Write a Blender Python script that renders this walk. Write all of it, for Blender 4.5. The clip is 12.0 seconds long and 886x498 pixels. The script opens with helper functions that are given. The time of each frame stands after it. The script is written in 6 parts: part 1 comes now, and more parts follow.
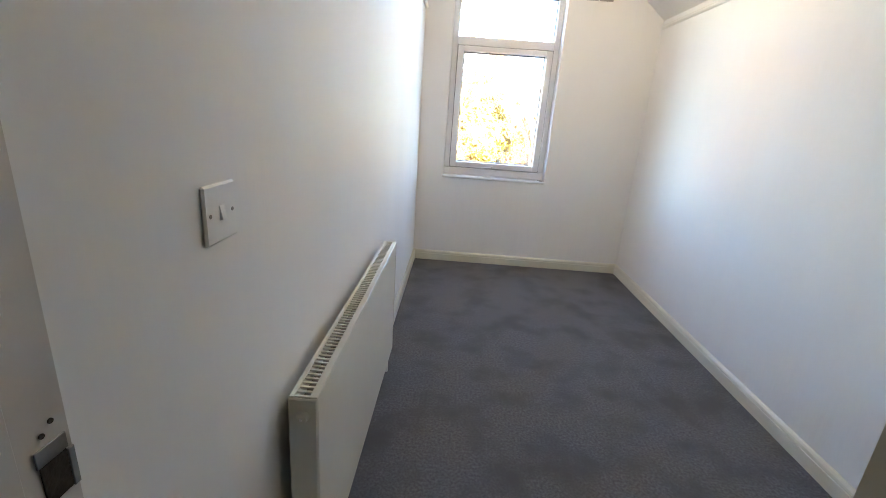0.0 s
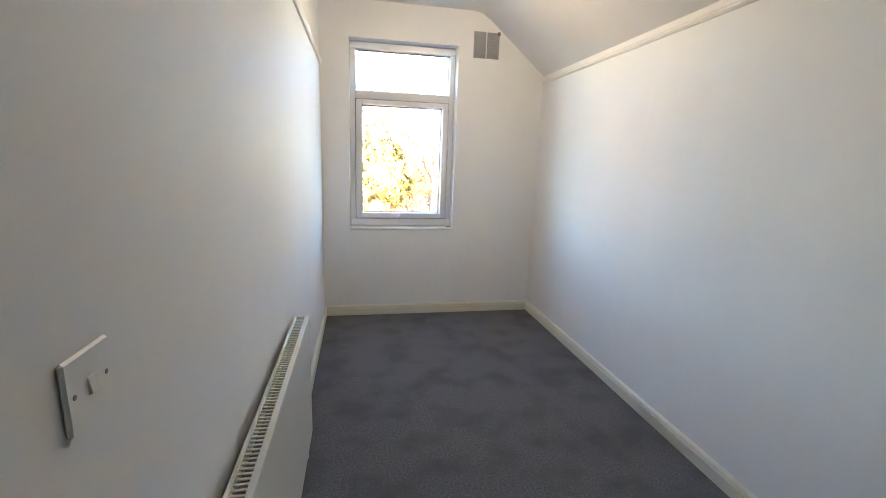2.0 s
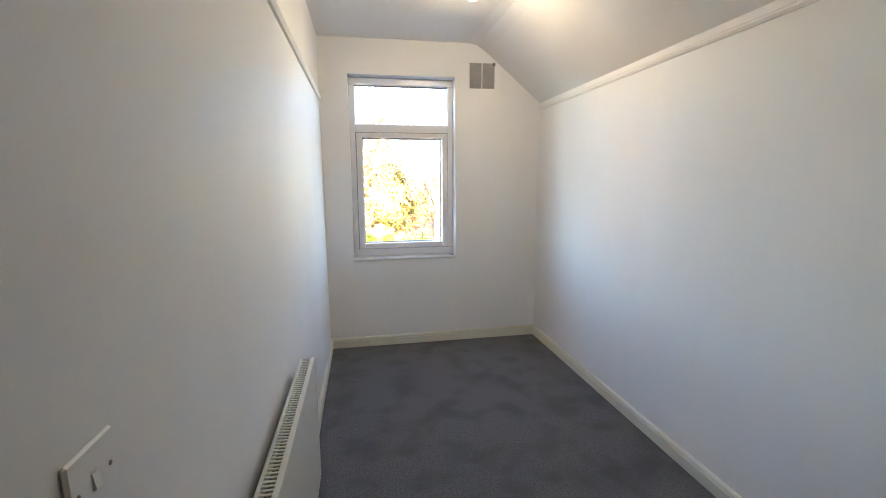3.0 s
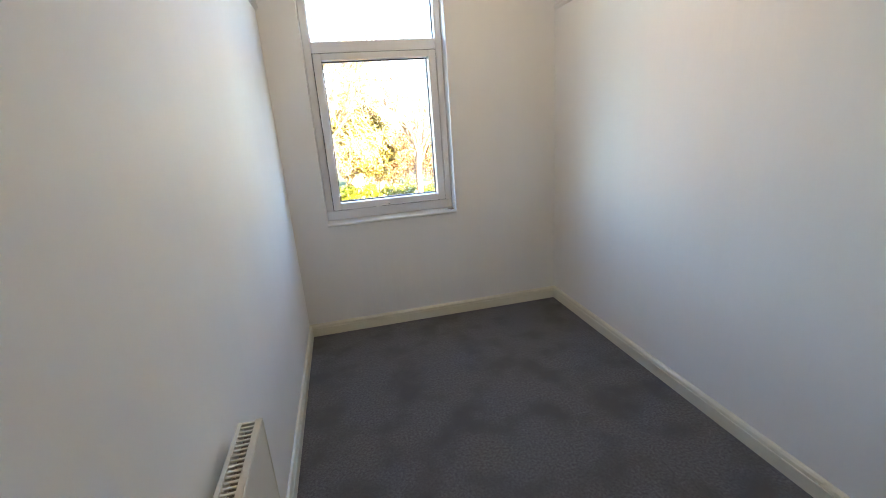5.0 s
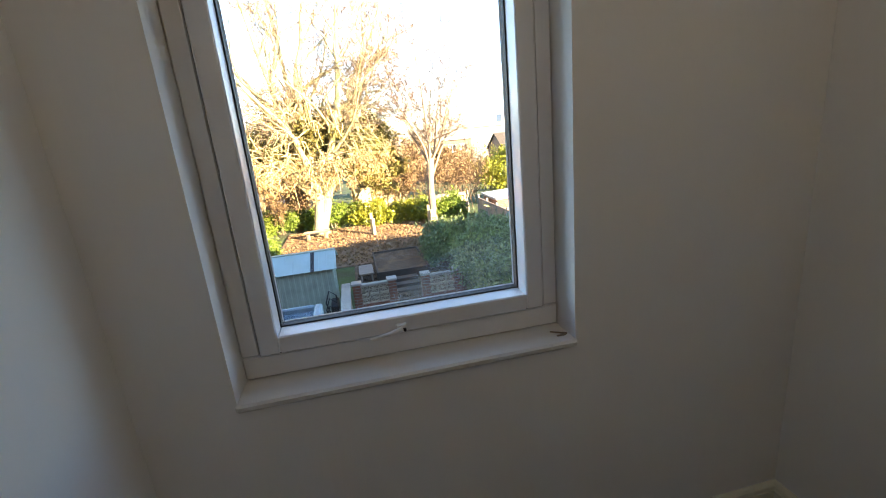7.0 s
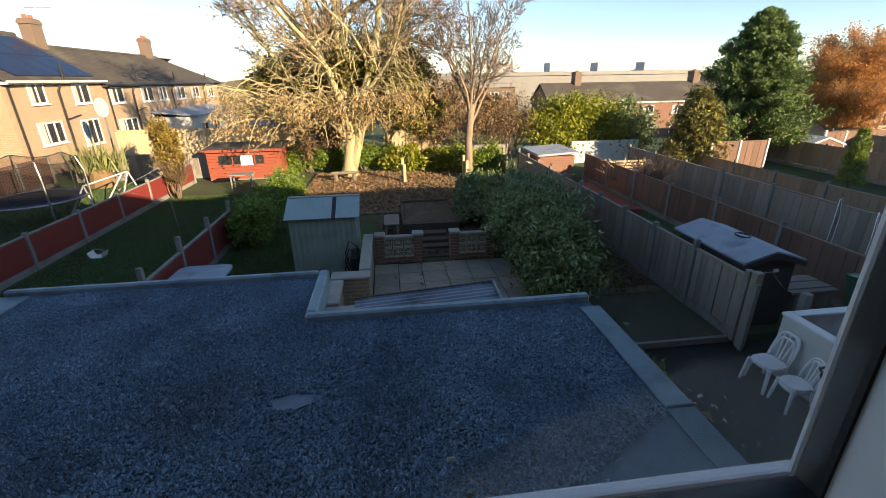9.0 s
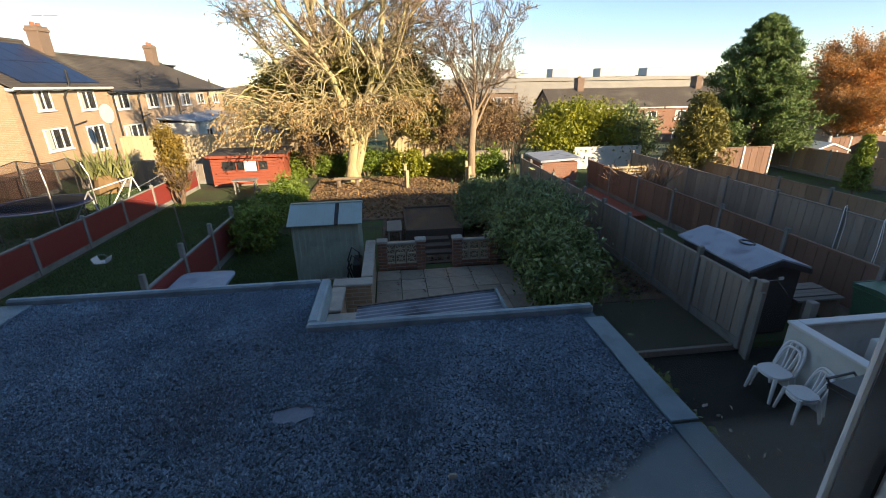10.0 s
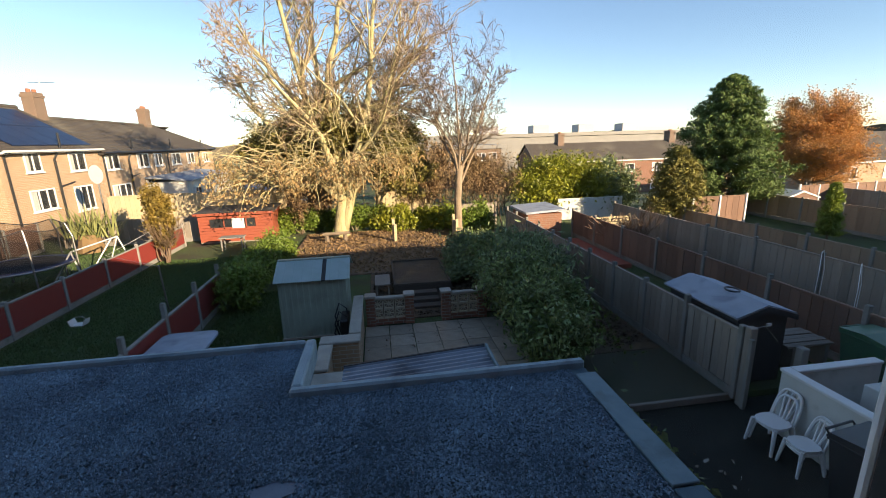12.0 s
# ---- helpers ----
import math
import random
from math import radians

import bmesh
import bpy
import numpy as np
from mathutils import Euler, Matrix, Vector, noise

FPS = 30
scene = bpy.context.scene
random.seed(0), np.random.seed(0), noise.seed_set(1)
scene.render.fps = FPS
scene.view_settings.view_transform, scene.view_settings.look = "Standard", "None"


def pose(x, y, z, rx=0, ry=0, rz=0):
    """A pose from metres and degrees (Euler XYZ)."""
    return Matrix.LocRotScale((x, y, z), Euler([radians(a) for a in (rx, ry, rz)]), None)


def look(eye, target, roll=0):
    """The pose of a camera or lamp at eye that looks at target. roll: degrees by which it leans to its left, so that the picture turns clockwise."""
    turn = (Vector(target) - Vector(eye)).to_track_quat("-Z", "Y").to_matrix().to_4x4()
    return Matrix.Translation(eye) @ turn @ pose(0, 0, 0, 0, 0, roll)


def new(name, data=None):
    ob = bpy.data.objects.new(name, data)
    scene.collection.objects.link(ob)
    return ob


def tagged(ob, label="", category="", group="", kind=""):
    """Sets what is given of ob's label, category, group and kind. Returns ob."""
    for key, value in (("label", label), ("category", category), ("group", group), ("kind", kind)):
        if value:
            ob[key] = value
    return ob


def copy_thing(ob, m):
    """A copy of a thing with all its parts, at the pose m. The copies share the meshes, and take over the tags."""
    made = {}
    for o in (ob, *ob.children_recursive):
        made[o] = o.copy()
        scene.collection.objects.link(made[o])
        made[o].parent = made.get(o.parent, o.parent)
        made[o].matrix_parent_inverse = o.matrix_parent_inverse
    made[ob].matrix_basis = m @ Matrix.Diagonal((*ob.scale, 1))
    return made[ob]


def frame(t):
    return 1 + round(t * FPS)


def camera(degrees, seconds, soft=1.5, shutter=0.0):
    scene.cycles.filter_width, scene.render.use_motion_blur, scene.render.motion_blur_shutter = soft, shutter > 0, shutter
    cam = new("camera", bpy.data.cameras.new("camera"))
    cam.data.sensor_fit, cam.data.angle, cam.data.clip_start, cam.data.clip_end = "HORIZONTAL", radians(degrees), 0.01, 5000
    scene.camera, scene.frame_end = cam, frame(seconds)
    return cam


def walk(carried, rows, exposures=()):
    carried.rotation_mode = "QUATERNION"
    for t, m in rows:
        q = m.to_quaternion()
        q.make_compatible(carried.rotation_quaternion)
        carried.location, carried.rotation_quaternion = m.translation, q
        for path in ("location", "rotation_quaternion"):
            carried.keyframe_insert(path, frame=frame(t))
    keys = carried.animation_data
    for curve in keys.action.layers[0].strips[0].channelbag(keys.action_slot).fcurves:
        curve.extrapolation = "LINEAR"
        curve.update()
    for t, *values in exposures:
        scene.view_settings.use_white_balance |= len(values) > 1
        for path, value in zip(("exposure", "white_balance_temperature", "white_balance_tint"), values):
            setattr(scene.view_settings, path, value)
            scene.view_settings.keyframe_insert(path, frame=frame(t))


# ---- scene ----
cam = camera(91.3, 12.0, soft=0.85)
PATH = [
    (0, (0.342, 0.358, 1.315), (0.313, 2.27, 0.729), 4.2),
    (0.5, (0.311, 0.387, 1.32), (0.577, 2.261, 0.673), 4.4),
    (1, (0.309, 0.423, 1.347), (0.688, 2.285, 0.724), 3.1),
    (1.5, (0.31, 0.438, 1.38), (0.705, 2.321, 0.834), 2.6),
    (2, (0.305, 0.452, 1.42), (0.686, 2.373, 1.015), 2.0),
    (2.5, (0.309, 0.452, 1.461), (0.678, 2.398, 1.183), 1.2),
    (4.5, (0.337, 0.895, 1.507), (0.709, 2.782, 0.961), -6.2),
    (5, (0.371, 1.284, 1.43), (0.778, 3.159, 0.867), -4.2),
    (5.5, (0.415, 1.754, 1.398), (0.903, 3.618, 0.86), -3.3),
    (6, (0.454, 2.258, 1.411), (0.991, 4.121, 0.92), -3.3),
    (6.5, (0.495, 2.782, 1.439), (0.963, 4.663, 0.945), -3.7),
    (7, (0.584, 3.267, 1.413), (0.954, 5.162, 0.89), -5.4),
    (7.2, (0.616, 3.453, 1.427), (0.911, 5.343, 0.844), -6.4),
    (8.8, (0.663, 4.191, 1.292), (0.888, 6.041, 0.567), -1.19),
    (9, (0.665, 4.218, 1.294), (0.89, 6.065, 0.561), -0.85),
    (9.5, (0.667, 4.235, 1.306), (0.885, 6.083, 0.574), -0.51),
    (10, (0.672, 4.246, 1.319), (0.886, 6.104, 0.607), -0.9),
    (10.5, (0.679, 4.253, 1.328), (0.899, 6.13, 0.67), -0.93),
    (11, (0.685, 4.263, 1.343), (0.932, 6.164, 0.772), -0.91),
    (11.5, (0.68, 4.261, 1.351), (0.949, 6.174, 0.831), -1.21),
    (12, (0.689, 4.263, 1.351), (0.968, 6.183, 0.865), -1.65),
]
EXPOSURE = ((0, 5.45, 6400, 10), (2.5, 5.1, 6400, 10), (4.5, 4.95, 6500, 10), (5.5, 4.6, 6750, 10), (6.5, 3.75, 6800, 10),
            (7.2, 3.05, 6900, 10), (8.4, 1.5, 6850, 10), (9, 1.4, 6850, 10), (12, 1.35, 6750, 10))
walk(cam, [(t, look(e, a, r)) for t, e, a, r in PATH], EXPOSURE)

# ---- daylight ----
SUN_EL, SUN_AZ = radians(15.2), radians(140)
world = bpy.data.worlds.new("world")
scene.world = world
world.use_nodes = True
sky = world.node_tree.nodes.new("ShaderNodeTexSky")
sky.sky_type, sky.sun_disc, sky.sun_elevation, sky.sun_rotation = "NISHITA", False, SUN_EL, SUN_AZ
sky.air_density, sky.dust_density, sky.ozone_density = 0.8, 0.0, 1.8
world.node_tree.links.new(sky.outputs[0], world.node_tree.nodes["Background"].inputs[0])
world.node_tree.nodes["Background"].inputs[1].default_value = 0.094
sun_data = bpy.data.lights.new("sun", "SUN")
sun_data.energy, sun_data.angle, sun_data.color = 5.0, radians(0.5), (1.0, 0.80, 0.55)
sun = new("sun", sun_data)
sun.matrix_world = look((40 * math.sin(SUN_AZ), 40 * math.cos(SUN_AZ), 40 * math.tan(SUN_EL)), (0, 0, 0))
bulb_data = bpy.data.lights.new("ceiling_bulb", "POINT")
bulb_data.energy, bulb_data.color, bulb_data.shadow_soft_size = 0.025, (1.0, 0.75, 0.5), 0.05
bulb = new("ceiling_bulb", bulb_data)
bulb.location = (0.98, 3.05, 2.47)


# ---- materials ----
def surf(name, c1, c2=None, scale=6.0, rough=0.7, bump=0.2, fine=60.0, metal=0.0, stain=None, stain_scale=1.2, stain_at=0.6,
         stretch=(1, 1, 1), per_object=0.0, trans=0.0, depth=0.01, spec=0.5, island=0.0):
    m = bpy.data.materials.new(name)
    m.use_nodes = True
    nt = m.node_tree
    N, K = nt.nodes, nt.links.new
    b = N["Principled BSDF"]
    b.inputs["Roughness"].default_value, b.inputs["Metallic"].default_value = rough, metal
    b.inputs["Specular IOR Level"].default_value = spec
    co = N.new("ShaderNodeTexCoord")
    mp = N.new("ShaderNodeMapping")
    mp.inputs["Scale"].default_value = stretch
    K(co.outputs["Object"], mp.inputs[0])
    n1 = N.new("ShaderNodeTexNoise")
    n1.inputs["Scale"].default_value, n1.inputs["Detail"].default_value, n1.inputs["Roughness"].default_value = scale, 6, 0.6
    K(mp.outputs[0], n1.inputs[0])
    ramp = N.new("ShaderNodeValToRGB")
    ramp.color_ramp.elements[0].position, ramp.color_ramp.elements[1].position = 0.32, 0.68
    ramp.color_ramp.elements[0].color = (*c1, 1)
    ramp.color_ramp.elements[1].color = (*(c2 or [v * 0.85 for v in c1]), 1)
    K(n1.outputs[0], ramp.inputs[0])
    col = ramp.outputs[0]
    if stain:
        n3 = N.new("ShaderNodeTexNoise")
        n3.inputs["Scale"].default_value, n3.inputs["Detail"].default_value = stain_scale, 5
        K(co.outputs["Object"], n3.inputs[0])
        r3 = N.new("ShaderNodeValToRGB")
        r3.color_ramp.elements[0].position, r3.color_ramp.elements[1].position = stain_at - 0.08, stain_at + 0.1
        K(n3.outputs[0], r3.inputs[0])
        mx = N.new("ShaderNodeMix")
        mx.data_type = "RGBA"
        K(r3.outputs[0], mx.inputs[0])
        K(col, mx.inputs[6])
        mx.inputs[7].default_value = (*stain, 1)
        col = mx.outputs[2]
    for amount, node, out in ((per_object, "ShaderNodeObjectInfo", "Random"), (island, "ShaderNodeNewGeometry", "Random Per Island")):
        if amount:
            src = N.new(node)
            hsv = N.new("ShaderNodeHueSaturation")
            mr = N.new("ShaderNodeMapRange")
            mr.inputs[3].default_value, mr.inputs[4].default_value = 1 - amount, 1 + amount
            K(src.outputs[out], mr.inputs[0])
            K(mr.outputs[0], hsv.inputs["Value"])
            K(col, hsv.inputs["Color"])
            col = hsv.outputs[0]
    K(col, b.inputs["Base Color"])
    if bump:
        n2 = N.new("ShaderNodeTexNoise")
        n2.inputs["Scale"].default_value, n2.inputs["Detail"].default_value = fine, 4
        K(mp.outputs[0], n2.inputs[0])
        bp = N.new("ShaderNodeBump")
        bp.inputs["Strength"].default_value, bp.inputs["Distance"].default_value = bump, depth
        K(n2.outputs[0], bp.inputs["Height"])
        K(bp.outputs[0], b.inputs["Normal"])
    if trans:
        tr = N.new("ShaderNodeBsdfTranslucent")
        K(col, tr.inputs[0])
        ms = N.new("ShaderNodeMixShader")
        ms.inputs[0].default_value = trans
        K(b.outputs[0], ms.inputs[1])
        K(tr.outputs[0], ms.inputs[2])
        K(ms.outputs[0], N["Material Output"].inputs[0])
    return m


def brick_mat(name, c1, c2, mortar, width=0.225, row=0.075):
    """Stretcher-bond brickwork on upright faces, in metres."""
    m = surf(name, c1, c2, 8, 0.9, 0)
    nt = m.node_tree
    N, K = nt.nodes, nt.links.new
    co = N.new("ShaderNodeTexCoord")
    sp, cb, ad = N.new("ShaderNodeSeparateXYZ"), N.new("ShaderNodeCombineXYZ"), N.new("ShaderNodeMath")
    K(co.outputs["Object"], sp.inputs[0])
    K(sp.outputs[0], ad.inputs[0])
    K(sp.outputs[1], ad.inputs[1])
    K(ad.outputs[0], cb.inputs[0])
    K(sp.outputs[2], cb.inputs[1])
    br = N.new("ShaderNodeTexBrick")
    br.inputs["Scale"].default_value = 1
    br.inputs["Brick Width"].default_value, br.inputs["Row Height"].default_value, br.inputs["Mortar Size"].default_value = width, row, 0.008
    br.inputs["Color1"].default_value, br.inputs["Color2"].default_value, br.inputs["Mortar"].default_value = (*c1, 1), (*c2, 1), (*mortar, 1)
    K(cb.outputs[0], br.inputs[0])
    K(br.outputs[0], N["Principled BSDF"].inputs["Base Color"])
    bp = N.new("ShaderNodeBump")
    bp.invert = True
    bp.inputs["Strength"].default_value, bp.inputs["Distance"].default_value = 0.6, 0.01
    K(br.outputs["Fac"], bp.inputs["Height"])
    K(bp.outputs[0], N["Principled BSDF"].inputs["Normal"])
    return m


def glass_mat(name, tint=(1, 1, 1), rough=0.0):
    """A thin clear pane: mostly passes light straight through, with a faint gloss."""
    m = bpy.data.materials.new(name)
    m.use_nodes = True
    nt = m.node_tree
    N, K = nt.nodes, nt.links.new
    a, g = N.new("ShaderNodeBsdfTransparent"), N.new("ShaderNodeBsdfGlossy")
    mx = N.new("ShaderNodeMixShader")
    a.inputs[0].default_value = (*tint, 1)
    g.inputs["Roughness"].default_value = rough
    mx.inputs[0].default_value = 0.025
    K(a.outputs[0], mx.inputs[1])
    K(g.outputs[0], mx.inputs[2])
    K(mx.outputs[0], N["Material Output"].inputs[0])
    return m


def smear_mat(name, centre, radii):
    """A smear on a pane: a thin pale film that fades out round its edge."""
    m = bpy.data.materials.new(name)
    m.use_nodes = True
    nt = m.node_tree
    N, K = nt.nodes, nt.links.new
    co, mp, ln = N.new("ShaderNodeTexCoord"), N.new("ShaderNodeMapping"), N.new("ShaderNodeVectorMath")
    mp.vector_type = "TEXTURE"
    mp.inputs["Location"].default_value, mp.inputs["Scale"].default_value = centre, radii
    mp.inputs["Rotation"].default_value = (0, radians(-18), 0)
    ln.operation = "LENGTH"
    K(co.outputs["Object"], mp.inputs[0])
    K(mp.outputs[0], ln.inputs[0])
    nz, ad, mr = N.new("ShaderNodeTexNoise"), N.new("ShaderNodeMath"), N.new("ShaderNodeMapRange")
    nz.inputs["Scale"].default_value = 14
    K(co.outputs["Object"], nz.inputs[0])
    ad.operation = "MULTIPLY_ADD"
    ad.inputs[1].default_value = 0.35
    K(nz.outputs[0], ad.inputs[0])
    K(ln.outputs["Value"], ad.inputs[2])
    for i, v in ((1, 0.95), (2, 1.12), (3, 0.075), (4, 0.0)):
        mr.inputs[i].default_value = v
    K(ad.outputs[0], mr.inputs[0])
    a, b, d = N.new("ShaderNodeBsdfTransparent"), N.new("ShaderNodeBsdfTranslucent"), N.new("ShaderNodeMixShader")
    b.inputs[0].default_value = (0.38, 0.40, 0.40, 1)
    K(mr.outputs[0], d.inputs[0])
    K(a.outputs[0], d.inputs[1])
    K(b.outputs[0], d.inputs[2])
    K(d.outputs[0], N["Material Output"].inputs[0])
    return m


def glow_mat(name, colour, strength):
    m = surf(name, colour, colour, bump=0)
    b = m.node_tree.nodes["Principled BSDF"]
    b.inputs["Emission Color"].default_value, b.inputs["Emission Strength"].default_value = (*colour, 1), strength
    return m


M_WALL = surf("wall_paint", (0.845, 0.84, 0.832), (0.805, 0.80, 0.792), 1.6, 0.58, 0.22, 22, depth=0.006, spec=0.22, stretch=(1, 1, 0.22))
M_WALLHALL = surf("hall_paint", (0.80, 0.77, 0.72), (0.76, 0.73, 0.68), 2, 0.6, 0.1, 30)
M_CEIL = surf("ceiling_paint", (0.82, 0.81, 0.79), (0.78, 0.77, 0.75), 2, 0.8, 0.15, 40)
M_TRIM = surf("cream_gloss_paint", (0.72, 0.69, 0.58), (0.68, 0.65, 0.54), 3, 0.3, 0.06, 30)
M_JAMB = surf("aged_cream_paint", (0.62, 0.55, 0.42), (0.57, 0.50, 0.38), 5, 0.4, 0.1, 40)
M_JAMBL = surf("white_door_lining_paint", (0.62, 0.58, 0.55), (0.56, 0.53, 0.5), 5, 0.4, 0.1, 40)
M_CARPET = surf("charcoal_carpet", (0.145, 0.143, 0.15), (0.265, 0.261, 0.272), 90, 1.0, 0.9, 420, stain=(0.158, 0.155, 0.162), stain_scale=4.2, stain_at=0.55, depth=0.012, spec=0.1)
M_UPVC = surf("white_upvc", (0.8, 0.8, 0.82), (0.76, 0.76, 0.78), 5, 0.25, 0.03, 30)
M_GASKET = surf("black_gasket", (0.015, 0.015, 0.017), None, 20, 0.6, 0.05)
M_GLASS = glass_mat("clear_glass")
M_RAD = surf("radiator_enamel", (0.74, 0.72, 0.64), (0.70, 0.68, 0.60), 3, 0.28, 0.03, 40)
M_RADIN = surf("radiator_inner", (0.2, 0.18, 0.14), None, 10, 0.6, 0.1)
M_PLASTIC = surf("white_plastic", (0.84, 0.83, 0.81), (0.80, 0.79, 0.775), 8, 0.35, 0.02)
M_METAL = surf("dull_steel", (0.35, 0.34, 0.33), (0.25, 0.24, 0.23), 30, 0.4, 0.1, metal=0.9)
M_DARK = surf("dark_cavity", (0.02, 0.015, 0.012), (0.04, 0.03, 0.02), 40, 0.9, 0.5)
M_VENT = surf("grey_vent_plastic", (0.42, 0.40, 0.40), (0.36, 0.35, 0.35), 20, 0.5, 0.1)
M_BULB = glow_mat("lit_bulb", (1.0, 0.8, 0.55), 6.0)
M_BRICK = brick_mat("orange_brickwork", (0.44, 0.29, 0.175), (0.36, 0.22, 0.125), (0.46, 0.40, 0.31))
M_BRICKRED = brick_mat("red_brickwork", (0.26, 0.11, 0.065), (0.20, 0.085, 0.05), (0.27, 0.24, 0.2))
M_BRICKBROWN = brick_mat("brown_brickwork", (0.20, 0.125, 0.085), (0.155, 0.10, 0.07), (0.24, 0.20, 0.16))
M_BRICKONE = surf("red_brick", (0.30, 0.12, 0.07), (0.22, 0.085, 0.05), 14, 0.9, 0.5, 70, per_object=0.15)
M_MORTAR = surf("mortar", (0.35, 0.31, 0.26), (0.28, 0.25, 0.21), 30, 0.95, 0.4)
M_TILE = surf("brown_roof_tiles", (0.06, 0.05, 0.042), (0.09, 0.075, 0.062), 3, 0.9, 0.5, 18, stretch=(1, 1, 6), stain=(0.13, 0.115, 0.09), stain_scale=0.6, depth=0.03)
M_SOLAR = surf("solar_cells", (0.012, 0.02, 0.055), (0.018, 0.03, 0.07), 3, 0.3, 0, spec=0.15)
M_FELT = surf("blue_grey_roof_felt", (0.075, 0.125, 0.155), (0.105, 0.165, 0.195), 9, 0.75, 0.2, 160, stain=(0.065, 0.09, 0.095), stain_scale=2.5)
M_LEAD = surf("frosted_flashing", (0.13, 0.20, 0.235), (0.185, 0.265, 0.30), 7, 0.6, 0.15, 90, stain=(0.11, 0.145, 0.155), stain_scale=5)
# paler copy of the flashing: light caught by the upstands put in the colour
M_LIP = surf("frosted_lip_lit", (0.25, 0.335, 0.375), (0.33, 0.42, 0.46), 7, 0.6, 0.15, 90, stain=(0.17, 0.23, 0.26), stain_scale=5)
M_GRIT = surf("frosted_roof_chippings", (0.125, 0.195, 0.26), (0.235, 0.345, 0.435), 2.4, 0.85, 0.3, 300, island=0.4, stain=(0.14, 0.195, 0.25), stain_scale=1.1, stain_at=0.6)
M_ICE = surf("frozen_puddle", (0.17, 0.20, 0.25), (0.13, 0.155, 0.2), 12, 0.3, 0.08)
M_LAWN = surf("lawn_soil", (0.05, 0.085, 0.026), (0.078, 0.11, 0.034), 3, 1.0, 0.8, 60, stain=(0.055, 0.042, 0.028), stain_scale=0.5, depth=0.04)
M_GRASS = surf("grass_blades", (0.055, 0.105, 0.026), (0.09, 0.15, 0.04), 4, 0.9, 0, island=0.4, trans=0.2)
# lighter copy of M_SOIL; sunshine on the back bed is in the colour
M_BEDSOIL = surf("sunlit_leafy_soil", (0.17, 0.11, 0.07), (0.24, 0.155, 0.095), 5, 1.0, 0.9, 30, stain=(0.3, 0.19, 0.1), stain_scale=2.5, depth=0.05)
M_SOIL = surf("dark_soil", (0.085, 0.06, 0.04), (0.13, 0.09, 0.058), 5, 1.0, 0.9, 30, stain=(0.22, 0.14, 0.07), stain_scale=2.5, depth=0.05)
# very dark, nearly even concrete with some darker blotches
M_CONC = surf("dark_concrete", (0.02, 0.021, 0.017), (0.034, 0.035, 0.027), 3, 0.85, 0.3, 60, stain=(0.013, 0.017, 0.011), stain_scale=1.3, spec=0.25)
M_MOSS = surf("mossy_concrete", (0.05, 0.052, 0.03), (0.075, 0.072, 0.045), 3, 0.9, 0.4, 60, stain=(0.035, 0.042, 0.02), stain_scale=1.6)
M_DARKWOOD = surf("dark_wet_timber", (0.10, 0.075, 0.055), (0.07, 0.05, 0.038), 5, 0.85, 0.5, 30, stretch=(6, 6, 0.7))
# brown fence wood made tan, in place of light the far fences lack
M_LITWOOD = surf("lightened_fence_wood", (0.38, 0.26, 0.165), (0.29, 0.195, 0.125), 5, 0.85, 0.5, 30, stretch=(6, 6, 0.7), per_object=0.2)
M_SLAB = surf("buff_paving", (0.31, 0.255, 0.195), (0.39, 0.325, 0.25), 6, 0.9, 0.3, 60, stain=(0.16, 0.15, 0.125), stain_scale=2, per_object=0.15)
M_COPING = surf("pale_coping_stone", (0.42, 0.38, 0.32), (0.34, 0.31, 0.26), 6, 0.9, 0.3, 60, stain=(0.22, 0.21, 0.18))
M_BLOCK = surf("pierced_block", (0.48, 0.42, 0.31), (0.40, 0.35, 0.26), 9, 0.9, 0.3, 70)
M_REDFENCE = surf("red_stained_board", (0.27, 0.034, 0.026), (0.20, 0.028, 0.022), 3, 0.7, 0.35, 25, stretch=(2, 2, 9), per_object=0.12)
M_REDSHED = surf("red_shed_boards", (0.33, 0.085, 0.045), (0.26, 0.062, 0.034), 3, 0.7, 0.35, 25, stretch=(2, 2, 9))
M_POST = surf("concrete_post", (0.30, 0.28, 0.25), (0.22, 0.21, 0.19), 7, 0.9, 0.3, 70, stain=(0.16, 0.16, 0.13), stain_scale=3)
M_GREYWOOD = surf("weathered_fence_wood", (0.34, 0.285, 0.23), (0.24, 0.205, 0.17), 5, 0.9, 0.5, 30, stretch=(6, 6, 0.7), per_object=0.2)
M_BROWNWOOD = surf("brown_fence_wood", (0.22, 0.125, 0.085), (0.16, 0.095, 0.066), 5, 0.85, 0.5, 30, stretch=(6, 6, 0.7), per_object=0.2)
M_PALEWOOD = surf("new_pale_fence_wood", (0.52, 0.42, 0.26), (0.43, 0.34, 0.2), 5, 0.85, 0.4, 30, stretch=(6, 6, 0.7), per_object=0.1)
M_SHEDGREEN = surf("pale_green_shed_steel", (0.36, 0.40, 0.32), (0.31, 0.35, 0.28), 2.5, 0.5, 0.1, 30, stain=(0.26, 0.28, 0.22), stain_scale=3)
M_SHEDROOF = surf("frosted_green_steel", (0.36, 0.44, 0.40), (0.44, 0.52, 0.50), 3, 0.5, 0.1, 60)
M_BLACKWOOD = surf("black_shed_boards", (0.032, 0.03, 0.03), (0.05, 0.046, 0.044), 5, 0.7, 0.3, 30, stretch=(1, 1, 6))
M_FROSTFELT = surf("frosted_shed_felt", (0.30, 0.34, 0.40), (0.38, 0.42, 0.48), 5, 0.8, 0.3, 90, stain=(0.2, 0.22, 0.26), stain_scale=3)
